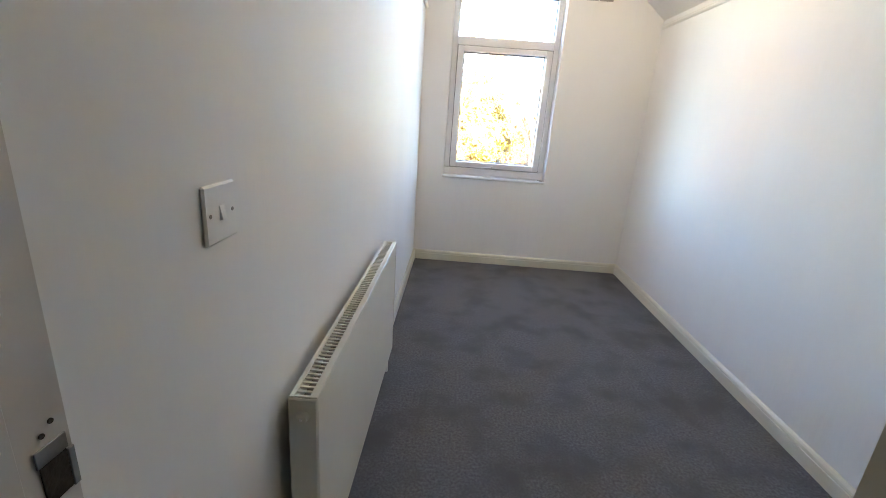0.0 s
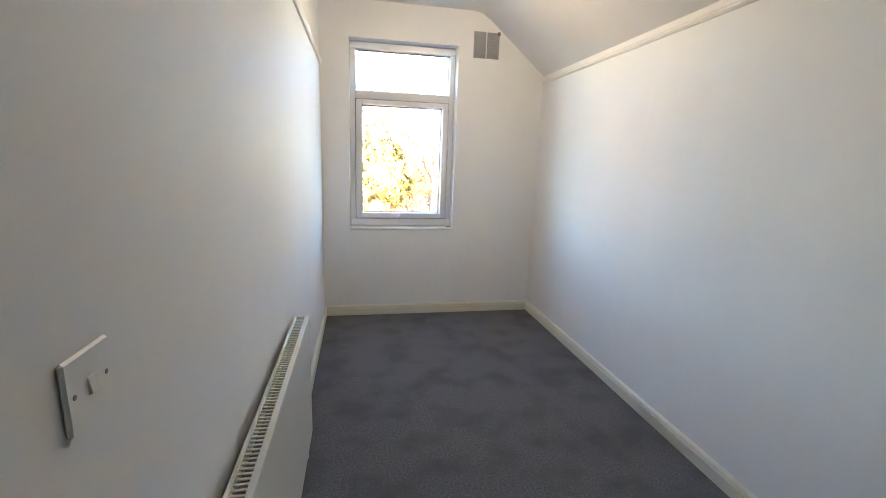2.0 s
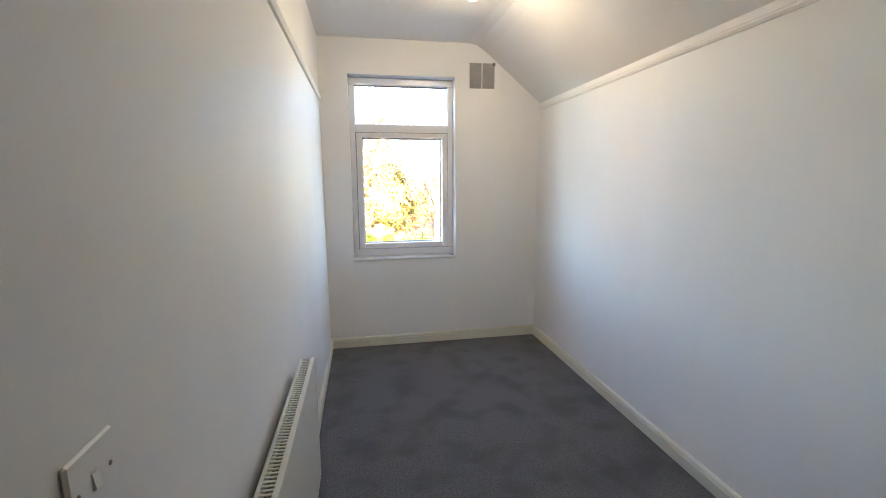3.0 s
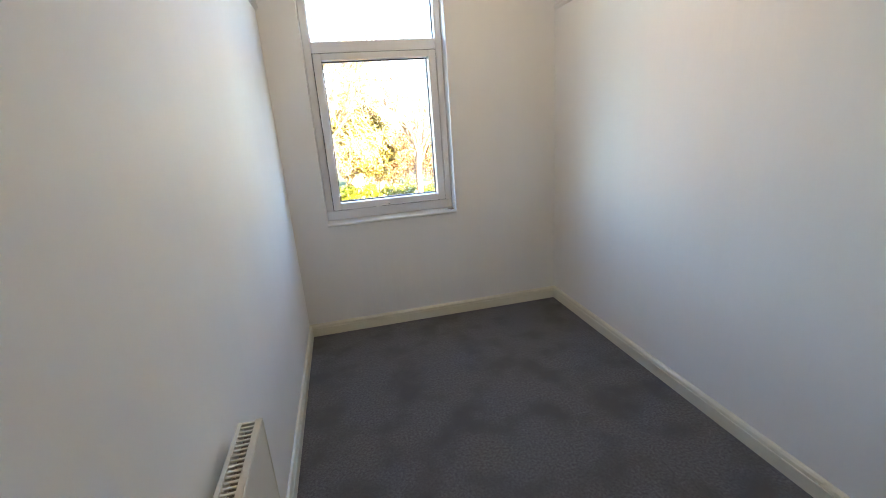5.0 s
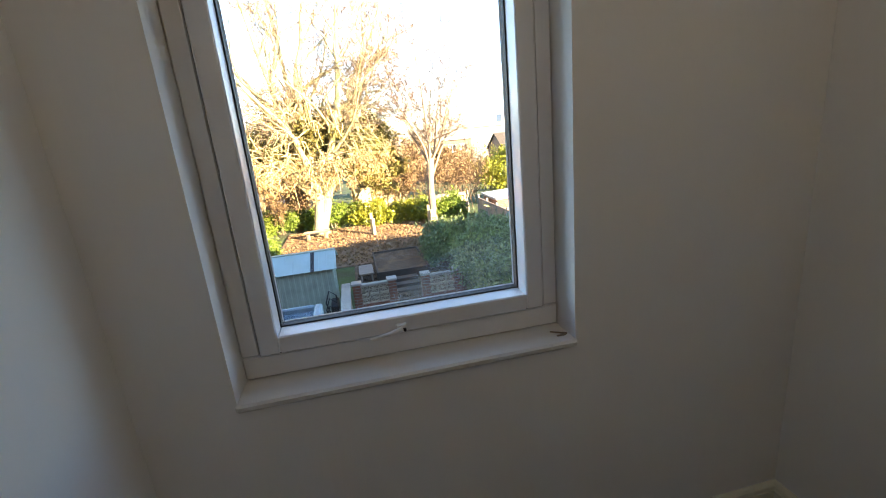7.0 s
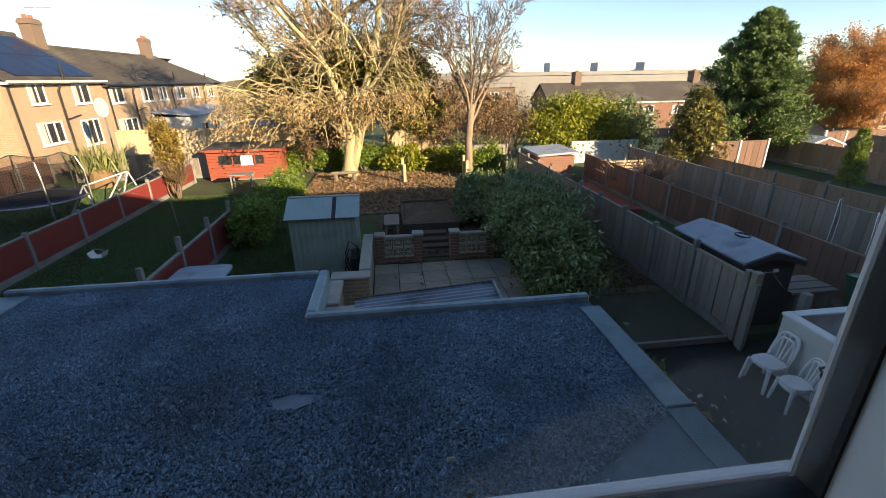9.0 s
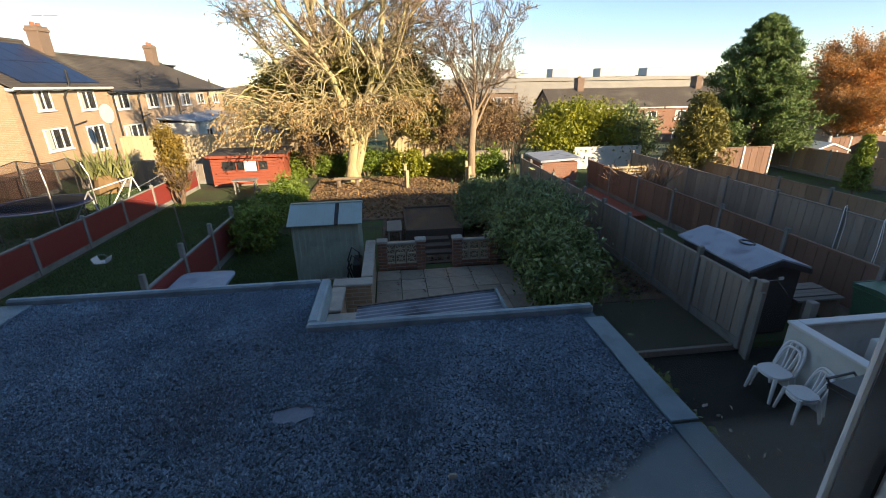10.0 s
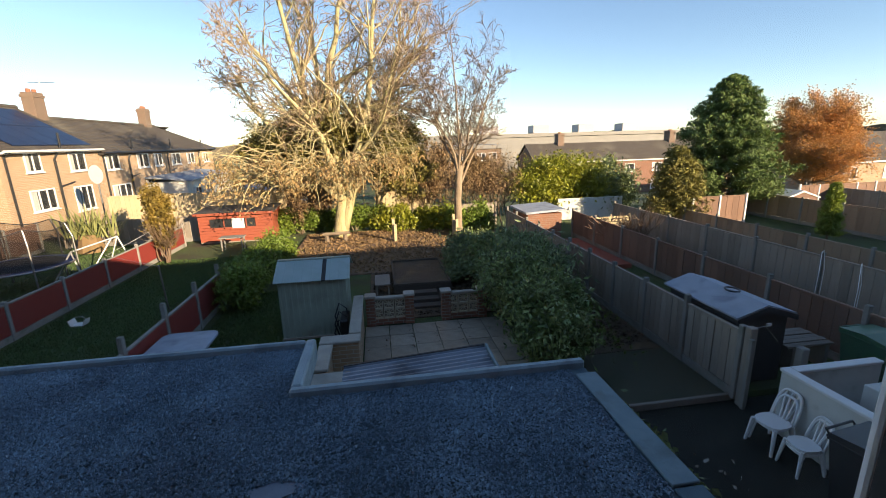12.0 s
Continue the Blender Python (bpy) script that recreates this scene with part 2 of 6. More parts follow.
M_POLY = surf("frosted_corrugated_sheet", (0.15, 0.185, 0.23), (0.25, 0.29, 0.34), 4, 0.35, 0.1, 40, stain=(0.05, 0.065, 0.085), stain_scale=2.2, stretch=(0.4, 1, 1), stain_at=0.55)
M_WHITEWALL = surf("white_rendered_wall", (0.62, 0.62, 0.58), (0.54, 0.54, 0.5), 3, 0.8, 0.2, 40, stain=(0.4, 0.4, 0.36), stain_scale=3, stain_at=0.66)
M_GREENBIN = surf("green_bin_plastic", (0.02, 0.11, 0.05), (0.015, 0.085, 0.04), 6, 0.4, 0.05)
M_BLUE = surf("blue_plastic", (0.02, 0.05, 0.2), (0.015, 0.04, 0.16), 6, 0.5, 0.1)
M_NET = surf("black_netting", (0.02, 0.02, 0.024), None, 10, 0.9, 0)
M_MESH = glass_mat("fine_black_mesh")
M_MESH.node_tree.nodes["Mix Shader"].inputs[0].default_value = 0.45
M_MESH.node_tree.nodes["Glossy BSDF"].inputs["Color"].default_value = (0.02, 0.02, 0.025, 1)
M_MESH.node_tree.nodes["Glossy BSDF"].inputs["Roughness"].default_value = 0.9
M_BLACKPLASTIC = surf("black_plastic", (0.02, 0.02, 0.022), None, 10, 0.4, 0.05)
M_BARK = surf("pale_green_bark", (0.50, 0.43, 0.24), (0.38, 0.32, 0.17), 3, 0.9, 0.7, 14, stretch=(3, 3, 0.6), stain=(0.30, 0.28, 0.11), stain_scale=1.5, depth=0.03)
# paler copy of M_BARKGREY; sun on the slim trunk painted in
M_BARKLIT = surf("sunlit_bark", (0.32, 0.24, 0.16), (0.22, 0.165, 0.11), 3, 0.9, 0.7, 14, stretch=(3, 3, 0.6), depth=0.03)
M_BARKGREY = surf("grey_brown_bark", (0.24, 0.185, 0.13), (0.16, 0.12, 0.085), 3, 0.9, 0.7, 14, stretch=(3, 3, 0.6), depth=0.03)
M_ASHTWIG = surf("pale_brown_ash_twigs", (0.36, 0.27, 0.17), (0.26, 0.19, 0.125), 3, 0.9, 0)
M_TWIG = surf("brown_twigs", (0.19, 0.125, 0.08), (0.13, 0.085, 0.055), 3, 0.9, 0)
M_KEYS = surf("hanging_dry_seeds", (0.33, 0.215, 0.09), (0.44, 0.30, 0.14), 5, 0.9, 0, island=0.4, trans=0.25)
M_IVY = surf("ivy_leaves", (0.12, 0.115, 0.024), (0.23, 0.19, 0.045), 1.2, 0.55, 0, island=0.5, trans=0.25)
M_LAUREL = surf("laurel_leaves", (0.20, 0.23, 0.022), (0.33, 0.33, 0.035), 1.5, 0.4, 0, island=0.45, trans=0.3)
M_HEDGE = surf("hedge_leaves", (0.11, 0.18, 0.022), (0.19, 0.25, 0.035), 2, 0.5, 0, island=0.5, trans=0.25)
M_SHRUB = surf("shrub_leaves", (0.10, 0.15, 0.055), (0.24, 0.29, 0.14), 1.5, 0.6, 0, island=0.5, trans=0.2)
M_BAY = surf("glossy_bay_leaves", (0.085, 0.135, 0.032), (0.28, 0.33, 0.12), 2.5, 0.4, 0, island=0.6, trans=0.15)
M_GOLD = surf("golden_shrub_leaves", (0.26, 0.17, 0.03), (0.20, 0.15, 0.03), 3, 0.6, 0, island=0.4, trans=0.3)
M_CONIFER = surf("dark_conifer_needles", (0.085, 0.145, 0.032), (0.15, 0.205, 0.05), 1.0, 0.7, 0, island=0.5, trans=0.1)
M_CONIFER2 = surf("golden_green_conifer", (0.14, 0.135, 0.026), (0.23, 0.20, 0.042), 1.2, 0.7, 0, island=0.5, trans=0.1)
M_CYPRESS = surf("bright_cypress", (0.17, 0.23, 0.022), (0.25, 0.30, 0.03), 2, 0.7, 0, island=0.4, trans=0.15)
M_OAK = surf("orange_autumn_leaves", (0.46, 0.20, 0.05), (0.55, 0.29, 0.09), 0.8, 0.7, 0, island=0.4, trans=0.3)
M_FADED = surf("dry_brown_undergrowth", (0.25, 0.155, 0.075), (0.18, 0.12, 0.055), 1, 0.9, 0, island=0.5, trans=0.15)
M_PALEGRASS = surf("pale_strap_leaves", (0.3, 0.3, 0.12), (0.22, 0.25, 0.08), 3, 0.7, 0, island=0.3, trans=0.3)
M_CLADDING = surf("weathered_metal_cladding", (0.24, 0.225, 0.205), (0.18, 0.17, 0.155), 0.5, 0.6, 0.1, 2)
M_FARHILL = surf("far_woodland", (0.075, 0.06, 0.05), (0.10, 0.085, 0.06), 0.06, 1, 0.5, 1)
M_WINDARK = surf("dark_window_glass", (0.02, 0.025, 0.03), (0.05, 0.05, 0.05), 2, 0.08, 0)
M_CURTAIN = surf("net_curtain", (0.5, 0.48, 0.45), (0.4, 0.38, 0.36), 8, 0.9, 0.2, stretch=(12, 12, 1))
M_WHITE = surf("white_gloss_paint", (0.75, 0.74, 0.72), (0.68, 0.67, 0.65), 4, 0.4, 0.05)
M_TERRACOTTA = surf("terracotta_pot", (0.33, 0.13, 0.07), (0.26, 0.1, 0.055), 8, 0.9, 0.2)


# ---- mesh helpers ----
def box_shape(x0, y0, z0, x1, y1, z1, c=0.0):
    """Corners and faces of a box, with its edges cut off by c."""
    lo, hi = (x0, y0, z0), (x1, y1, z1)
    signs = [(i & 1, i >> 1 & 1, i >> 2 & 1) for i in range(8)]
    if c <= 0:
        v = [tuple(hi[a] if s[a] else lo[a] for a in range(3)) for s in signs]
        return v, [(0, 2, 3, 1), (4, 5, 7, 6), (0, 1, 5, 4), (2, 6, 7, 3), (0, 4, 6, 2), (1, 3, 7, 5)]
    c = min(c, *(0.45 * (hi[a] - lo[a]) for a in range(3)))
    v, f = [], []
    for s in signs:
        for full in range(3):
            v.append(tuple((hi[a] if s[a] else lo[a]) + (0 if a == full else (-c if s[a] else c)) for a in range(3)))
    idx = {s: 3 * i for i, s in enumerate(signs)}

    def corner(a, sa, b, sb, d, sd):
        s = [0, 0, 0]
        s[a], s[b], s[d] = sa, sb, sd
        return idx[tuple(s)]
    for a in range(3):
        b, d = (a + 1) % 3, (a + 2) % 3
        for sa in (0, 1):
            ring = [corner(a, sa, b, p, d, q) + a for p, q in ((0, 0), (1, 0), (1, 1), (0, 1))]
            f.append(tuple(ring if sa else ring[::-1]))
            for sb in (0, 1):
                i0, i1 = corner(a, sa, b, sb, d, 0), corner(a, sa, b, sb, d, 1)
                quad = (i0 + a, i0 + b, i1 + b, i1 + a)
                f.append(quad if sa == sb else quad[::-1])
    for s in signs:
        i = idx[s]
        f.append((i, i + 1, i + 2) if sum(s) % 2 else (i, i + 2, i + 1))
    return v, f


class Geo:
    """Gathers the corners and faces of one mesh."""

    def __init__(self):
        self.v, self.f = [], []

    def add(self, v, f):
        n = len(self.v)
        self.v.extend(v)
        self.f.extend(tuple(i + n for i in q) for q in f)
        return self

    def box(self, x0, y0, z0, x1, y1, z1, c=0.0):
        return self.add(*box_shape(x0, y0, z0, x1, y1, z1, c))

    def tube(self, pts, radii, n=8, cap=True):
        """A round tube through the points, with a radius at each."""
        pts = [Vector(p) for p in pts]
        v, f = [], []
        for i, p in enumerate(pts):
            d = (pts[min(i + 1, len(pts) - 1)] - pts[max(i - 1, 0)]).normalized()
            u = d.orthogonal().normalized() if i == 0 else (u - d * u.dot(d)).normalized()
            w = d.cross(u)
            for k in range(n):
                a = 2 * math.pi * k / n
                v.append(tuple(p + (u * math.cos(a) + w * math.sin(a)) * radii[i]))
        for i in range(len(pts) - 1):
            for k in range(n):
                f.append((i * n + k, i * n + (k + 1) % n, (i + 1) * n + (k + 1) % n, (i + 1) * n + k))
        if cap:
            f.append(tuple(range(n))[::-1])
            f.append(tuple(range((len(pts) - 1) * n, len(pts) * n)))
        return self.add(v, f)

    def prism(self, outline, axis, lo, hi):
        """An outline of (a, b) pairs pushed along an axis; the pairs are the other two axes in order."""
        n = len(outline)
        def place(p, h):
            q = list(p)
            q.insert(axis, h)
            return tuple(q)
        v = [place(p, lo) for p in outline] + [place(p, hi) for p in outline]
        f = [tuple(range(n)), tuple(range(2 * n - 1, n - 1, -1))]
        f += [(i, i + n, (i + 1) % n + n, (i + 1) % n) for i in range(n)]
        return self.add(v, f)

    def mesh(self, name, material, tidy=True, smooth=False):
        me = bpy.data.meshes.new(name)
        me.from_pydata(self.v, [], self.f)
        if tidy:
            bm = bmesh.new()
            bm.from_mesh(me)
            bmesh.ops.recalc_face_normals(bm, faces=bm.faces)
            bm.to_mesh(me)
            bm.free()
        if smooth:
            me.polygons.foreach_set("use_smooth", [True] * len(me.polygons))
        me.materials.append(material)
        return me


def part(name, geo, material, parent=None, label="", smooth=False, tidy=True):
    ob = new(name, geo.mesh(name, material, tidy, smooth))
    ob.parent = parent
    return tagged(ob, label)


def thing(name, label, category, group="", at=(0, 0, 0), turn=0):
    ob = new(name)
    ob.empty_display_size = 0.1
    ob.matrix_basis = pose(*at, 0, 0, turn)
    return tagged(ob, label, category, group)


def setting(name, geo, material, label, smooth=False):
    return tagged(part(name, geo, material, None, label, smooth), label, name.split("_")[0], kind="structure")


def bare(name, shape, material):
    me = bpy.data.meshes.new(name)
    me.from_pydata(shape[0], [], shape[1])
    me.materials.append(material)
    return me


def piece(name, me, parent, at=(0, 0, 0), turn=(0, 0, 0), scale=(1, 1, 1)):
    ob = new(name, me)
    ob.parent = parent
    ob.matrix_basis = Matrix.LocRotScale(at, Euler([radians(a) for a in turn]), scale)
    return ob


RNG = np.random.default_rng(4)


def leaf_mesh(name, centres, size, material, long=1.6, droop=0.0):
    """Many small folded leaves, one at each centre, turned at random."""
    c = np.asarray(centres, float)
    n = len(c)
    s = (size * RNG.uniform(0.6, 1.4, n))[:, None]
    d = RNG.normal(size=(n, 3))
    d[:, 2] -= droop
    d /= np.linalg.norm(d, axis=1)[:, None]
    r = np.cross(d, RNG.normal(size=(n, 3)))
    r /= np.linalg.norm(r, axis=1)[:, None] + 1e-9
    up = np.cross(d, r)
    v = np.stack([c - d * s * long / 2, c + r * s / 2 + up * s * 0.15, c + d * s * long / 2, c - r * s / 2 + up * s * 0.15], 1).reshape(-1, 3)
    q = np.arange(n)[:, None] * 4
    f = np.concatenate([q + [[0, 1, 2]], q + [[0, 2, 3]]], 0)
    me = bpy.data.meshes.new(name)
    me.from_pydata(v.tolist(), [], f.tolist())
    me.materials.append(material)
    return me


def cloud(n, centre, radii, clumps=30, spread=0.3, shell=0.55):
    """Leaf places in clumps over the outside of a lumpy ball."""
    d = RNG.normal(size=(clumps, 3))
    d /= np.linalg.norm(d, axis=1)[:, None]
    k = d * RNG.uniform(shell, 1.0, clumps)[:, None]
    which = RNG.integers(0, clumps, n)
    p = k[which] + RNG.normal(size=(n, 3)) * spread * RNG.uniform(0.5, 1.2, clumps)[which][:, None]
    return np.asarray(centre) + p * np.asarray(radii)


def boughs(geo, base, way, length, radius, depth, rng, tips, spread=0.5, kids=4, lift=0.12, steps=4, least=0.006):
    """A bough that bends, thins and divides; adds its twig ends to tips."""
    p, d = Vector(base), Vector(way).normalized()
    pts, radii = [p.copy()], [radius]
    for i in range(steps):
        d = (d + Vector((rng.gauss(0, 0.19), rng.gauss(0, 0.19), rng.gauss(0, 0.12) + lift * 0.5))).normalized()
        p = p + d * length / steps
        pts.append(p.copy())
        radii.append(max(least, radius * (1 - 0.62 * (i + 1) / steps)))
    geo.tube(pts, radii, 7 if radius > 0.06 else (4 if radius > 0.02 else 3), cap=False)
    tips.append(tuple(p))
    if depth <= 0:
        tips.append(tuple(pts[len(pts) // 2]))
        return
    for k in range(kids):
        i = rng.randint(1, steps)
        side = Vector((rng.gauss(0, 1), rng.gauss(0, 1), rng.gauss(0, 0.5))).normalized()
        nd = (pts[i] - pts[i - 1]).normalized() + side * spread * rng.uniform(0.7, 1.3) + Vector((0, 0, lift))
        boughs(geo, pts[i], nd, length * rng.uniform(0.5, 0.72), max(least, radii[i] * 0.62), depth - 1, rng, tips, spread, kids, lift, max(3, steps - 1), least)


# ---- the small bedroom: walls, floor, ceiling ----
W, FAR, DOORY = 1.928, 4.30, 0.672          # right wall, window wall, door wall
WX0, WX1, WZ0, WZ1 = 0.231, 1.146, 0.807, 2.365   # window opening
G = -2.65                                  # garden level

setting("floor", Geo().box(-0.15, DOORY - 0.14, -0.15, W + 0.15, FAR + 0.02, 0), M_CARPET, "charcoal grey cut-pile fitted carpet")
setting("floor_hall", Geo().box(-0.9, -1.5, -0.15, W + 0.15, DOORY - 0.14, -0.004), M_CARPET, "charcoal carpet of the landing")
setting("wall_west", Geo().box(-0.14, DOORY - 0.12, 0, 0, FAR, 2.95), M_WALL, "off-white emulsion plaster wall with roller streaks")
setting("wall_east", Geo().box(W, DOORY - 0.12, 0, W + 0.14, FAR, 2.95), M_WALL, "off-white emulsion plaster wall")
g = Geo()
g.box(-0.14, FAR, 0, WX0, FAR + 0.2, 2.95).box(WX1, FAR, 0, W + 0.14, FAR + 0.2, 2.95)
g.box(WX0, FAR, 0, WX1, FAR + 0.2, WZ0 - 0.02).box(WX0, FAR, WZ1, WX1, FAR + 0.2, 2.95)
setting("wall_north", g, M_WALL, "off-white plaster wall around the window")
g = Geo()
g.box(0.79, DOORY - 0.12, 0, W, DOORY, 2.95).box(0, DOORY - 0.12, 2.02, 0.79, DOORY, 2.95)
setting("wall_south", g, M_WALL, "off-white plaster wall around the doorway")
g = Geo()
g.prism([(-0.1, 2.65), (1.26, 2.65), (1.34, 2.635), (1.42, 2.585), (W + 0.02, 2.155), (W + 0.02, 2.9), (-0.1, 2.9)], 1, DOORY - 0.02, FAR + 0.02)
setting("ceiling", g, M_CEIL, "white painted ceiling that slopes down over one side")
g = Geo()
g.box(-1.0, -1.6, 0, -0.9, DOORY - 0.12, 2.5).box(W + 0.15, -1.6, 0, W + 0.25, DOORY - 0.12, 2.5).box(-1.0, -1.7, 0, W + 0.25, -1.6, 2.5)
g.box(-0.9, DOORY - 0.13, 0, -0.14, DOORY - 0.03, 2.5)
setting("wall_hall", g, M_WALLHALL, "plain painted landing walls")
setting("ceiling_hall", Geo().box(-1.0, -1.7, 2.5, W + 0.25, DOORY - 0.12, 2.6), M_CEIL, "white landing ceiling")


def skirting(name, length, at, turn):
    """A moulded skirting board: flat face, groove and rounded top."""
    prof = [(0, 0), (0.019, 0), (0.019, 0.060), (0.0145, 0.062), (0.0145, 0.066), (0.018, 0.069), (0.016, 0.079), (0.009, 0.087), (0, 0.090)]
    ob = setting(name, Geo().prism([(-a, b) for a, b in prof], 0, 0, length), M_TRIM, "cream gloss moulded skirting board")
    ob.matrix_basis = pose(*at, 0, 0, turn)
    return ob


skirting("baseboard", W, (0, FAR, 0), 0)
skirting("baseboard", FAR - DOORY - 0.003, (0, DOORY, 0), 90)
skirting("baseboard", FAR - DOORY - 0.003, (W, FAR - 0.003, 0), -90)
# picture rails: a thin bead on both long walls
rail = [(0, 0), (0.012, 0.004), (0.022, 0.018), (0.014, 0.028), (0.018, 0.038), (0, 0.046)]
setting("trim_picture_rail", Geo().prism([(a, 2.135 + b) for a, b in rail], 1, DOORY, FAR), M_WALL, "painted picture rail bead")
setting("trim_cornice", Geo().prism([(W - a * 0.55, 2.105 + b * 0.8) for a, b in rail], 1, DOORY, FAR), M_CEIL, "white cornice bead under the slope")

# doorway: lining, stops and architrave
g = Geo().box(0.001, DOORY - 0.13, 0, 0.012, DOORY + 0.002, 2.0, 0.002)
jamb = setting("door_jamb", g, M_JAMBL, "white painted door lining")
setting("trim_stop", Geo().box(0.012, DOORY - 0.13, 0, 0.024, DOORY - 0.055, 1.99, 0.002), M_JAMBL, "white door stop")
setting("door_jamb_hinge", Geo().box(0.716, DOORY - 0.13, 0, 0.789, DOORY + 0.004, 2.0, 0.002), M_JAMB, "aged cream door lining")
setting("trim_stop_hinge", Geo().box(0.702, DOORY - 0.13, 0, 0.716, DOORY - 0.055, 1.99, 0.004), M_JAMB, "aged cream door stop")
setting("door_head", Geo().box(0.003, DOORY - 0.13, 2.0, 0.788, DOORY + 0.002, 2.025, 0.002), M_JAMBL, "white painted door head")
strike = thing("strike_recess", "broken latch keep hole in a white door lining", "door hardware", at=(0.0125, DOORY - 0.019, 0.985))
part("hole", Geo().tube([(0, -0.013, -0.02), (0.0012, -0.013, -0.02)], [0.001, 0.001], 4).box(-0.002, -0.013, -0.018, 0.0012, 0.012, 0.022), M_DARK, strike, "dark ragged hole")
part("keep_plate", Geo().box(0, -0.016, 0.023, 0.0018, 0.014, 0.040, 0.0006).box(0, 0.0125, -0.02, 0.002, 0.019, 0.021, 0.0006), M_METAL, strike, "bent steel keep")
for dy, dz in ((-0.006, 0.050), (0.004, 0.058)):
    part("screw_hole", Geo().tube([(0, dy, dz), (0.0016, dy, dz)], [0.0025, 0.0025], 8), M_DARK, strike)

# ---- window ----
YF, YG = 4.405, 4.463     # frame face, glass
win = setting("window_1", Geo().box(WX0 + 0.002, YF + 0.03, WZ0 + 0.004, WX0 + 0.055, FAR + 0.2, WZ1 - 0.003, 0.004), M_UPVC, "white plastic casement window with a top light")


def bar(name, x0, z0, x1, z1, y0=YF, y1=FAR + 0.19, c=0.005, m=M_UPVC, parent=win, label=""):
    return part(name, Geo().box(x0, y0, z0, x1, y1, z1, c), m, parent, label)


bar("jamb_bead", WX0 + 0.002, WZ0 + 0.07, WX0 + 0.05, WZ1 - 0.06)
bar("jamb_bead", WX1 - 0.05, WZ0 + 0.07, WX1 - 0.002, WZ1 - 0.06)
bar("frame_bottom", WX0 + 0.002, WZ0 + 0.004, WX1 - 0.002, WZ0 + 0.07)
bar("frame_top", WX0 + 0.002, WZ1 - 0.06, WX1 - 0.002, WZ1 - 0.003)
bar("transom", WX0 + 0.05, 1.905, WX1 - 0.05, 1.975)
# the opening sash below, proud of the frame, with its own bead round the glass
SX0, SX1, SZ0, SZ1 = WX0 + 0.053, WX1 - 0.053, WZ0 + 0.073, 1.902
sash = part("sash", Geo().box(SX0, YF - 0.014, SZ0, SX0 + 0.052, YG + 0.02, SZ1, 0.004).box(SX1 - 0.052, YF - 0.014, SZ0, SX1, YG + 0.02, SZ1, 0.004)
            .box(SX0 + 0.052, YF - 0.014, SZ0, SX1 - 0.052, YG + 0.02, SZ0 + 0.048, 0.004).box(SX0 + 0.052, YF - 0.014, SZ1 - 0.042, SX1 - 0.052, YG + 0.02, SZ1, 0.004), M_UPVC, win)


def ring(x0, z0, x1, z1, w, y0, y1, c=0.0):
    return (Geo().box(x0, y0, z0, x0 + w, y1, z1, c).box(x1 - w, y0, z0, x1, y1, z1, c)
            .box(x0 + w, y0, z0, x1 - w, y1, z0 + w, c).box(x0 + w, y0, z1 - w, x1 - w, y1, z1, c))


PX0, PX1, PZ0, PZ1 = SX0 + 0.052, SX1 - 0.052, SZ0 + 0.048, SZ1 - 0.042
part("gasket", ring(PX0 - 0.001, PZ0 - 0.001, PX1 + 0.001, PZ1 + 0.001, 0.005, YG - 0.006, YG + 0.0195), M_GASKET, sash, "black rubber gasket")
part("outer_bead", ring(PX0, PZ0, PX1, PZ1, 0.006, YG + 0.021, YG + 0.028, 0.002), M_UPVC, sash)
part("pane", Geo().box(PX0, YG, PZ0, PX1, YG + 0.005, PZ1), M_GLASS, sash, "clear glass").visible_shadow = False
# translucent pale film low on the pane, its edge broken by noise
pane_smear = thing("condensation", "pale smear on the window glass", "condensation", at=(0, 0, 0))
part("film", Geo().box(PX0 + 0.2, YG - 0.0012, PZ0 + 0.006, PX1 - 0.006, YG - 0.0004, PZ0 + 0.21), smear_mat("smear_film", (0.86, YG, 0.985), (0.27, 0.2, 0.10)), pane_smear).visible_shadow = False
part("sash_gap", ring(SX0 - 0.003, SZ0 - 0.003, SX1 + 0.003, SZ1 + 0.003, 0.003, YF - 0.001, YF + 0.02), M_GASKET, win, "dark seam round the sash")
part("pane", Geo().box(WX0 + 0.05, YG, 1.975, WX1 - 0.05, YG + 0.005, WZ1 - 0.06), M_GLASS, win, "clear glass").visible_shadow = False
part("gasket", ring(WX0 + 0.05, 1.975, WX1 - 0.05, WZ1 - 0.06, 0.005, YG - 0.01, YG + 0.012), M_GASKET, win)
setting("sill", Geo().box(WX0 - 0.004, FAR - 0.012, WZ0 - 0.02, WX1 + 0.004, YF + 0.03, WZ0 + 0.002, 0.006), M_WHITE, "white painted window board")
setting("sill_outer", Geo().box(WX0 - 0.03, YG + 0.045, WZ0 - 0.02, WX1 + 0.03, FAR + 0.29, WZ0 + 0.02, 0.01), M_UPVC, "white plastic outer sill")
handle = thing("window_handle", "small white plastic window catch on the sash", "handle", at=(0.66, YF - 0.014, SZ0 + 0.016))
part("rose", Geo().box(-0.012, -0.012, -0.012, 0.02, 0, 0.014, 0.004), M_PLASTIC, handle)
part("lever", Geo().tube([(0.006, -0.014, 0.002), (-0.03, -0.024, -0.004), (-0.085, -0.022, -0.012)], [0.006, 0.006, 0.004], 8), M_PLASTIC, handle)
part("key_button", Geo().tube([(0.012, -0.012, -0.003), (0.012, -0.02, -0.003)], [0.005, 0.004], 10), M_BLACKPLASTIC, handle)
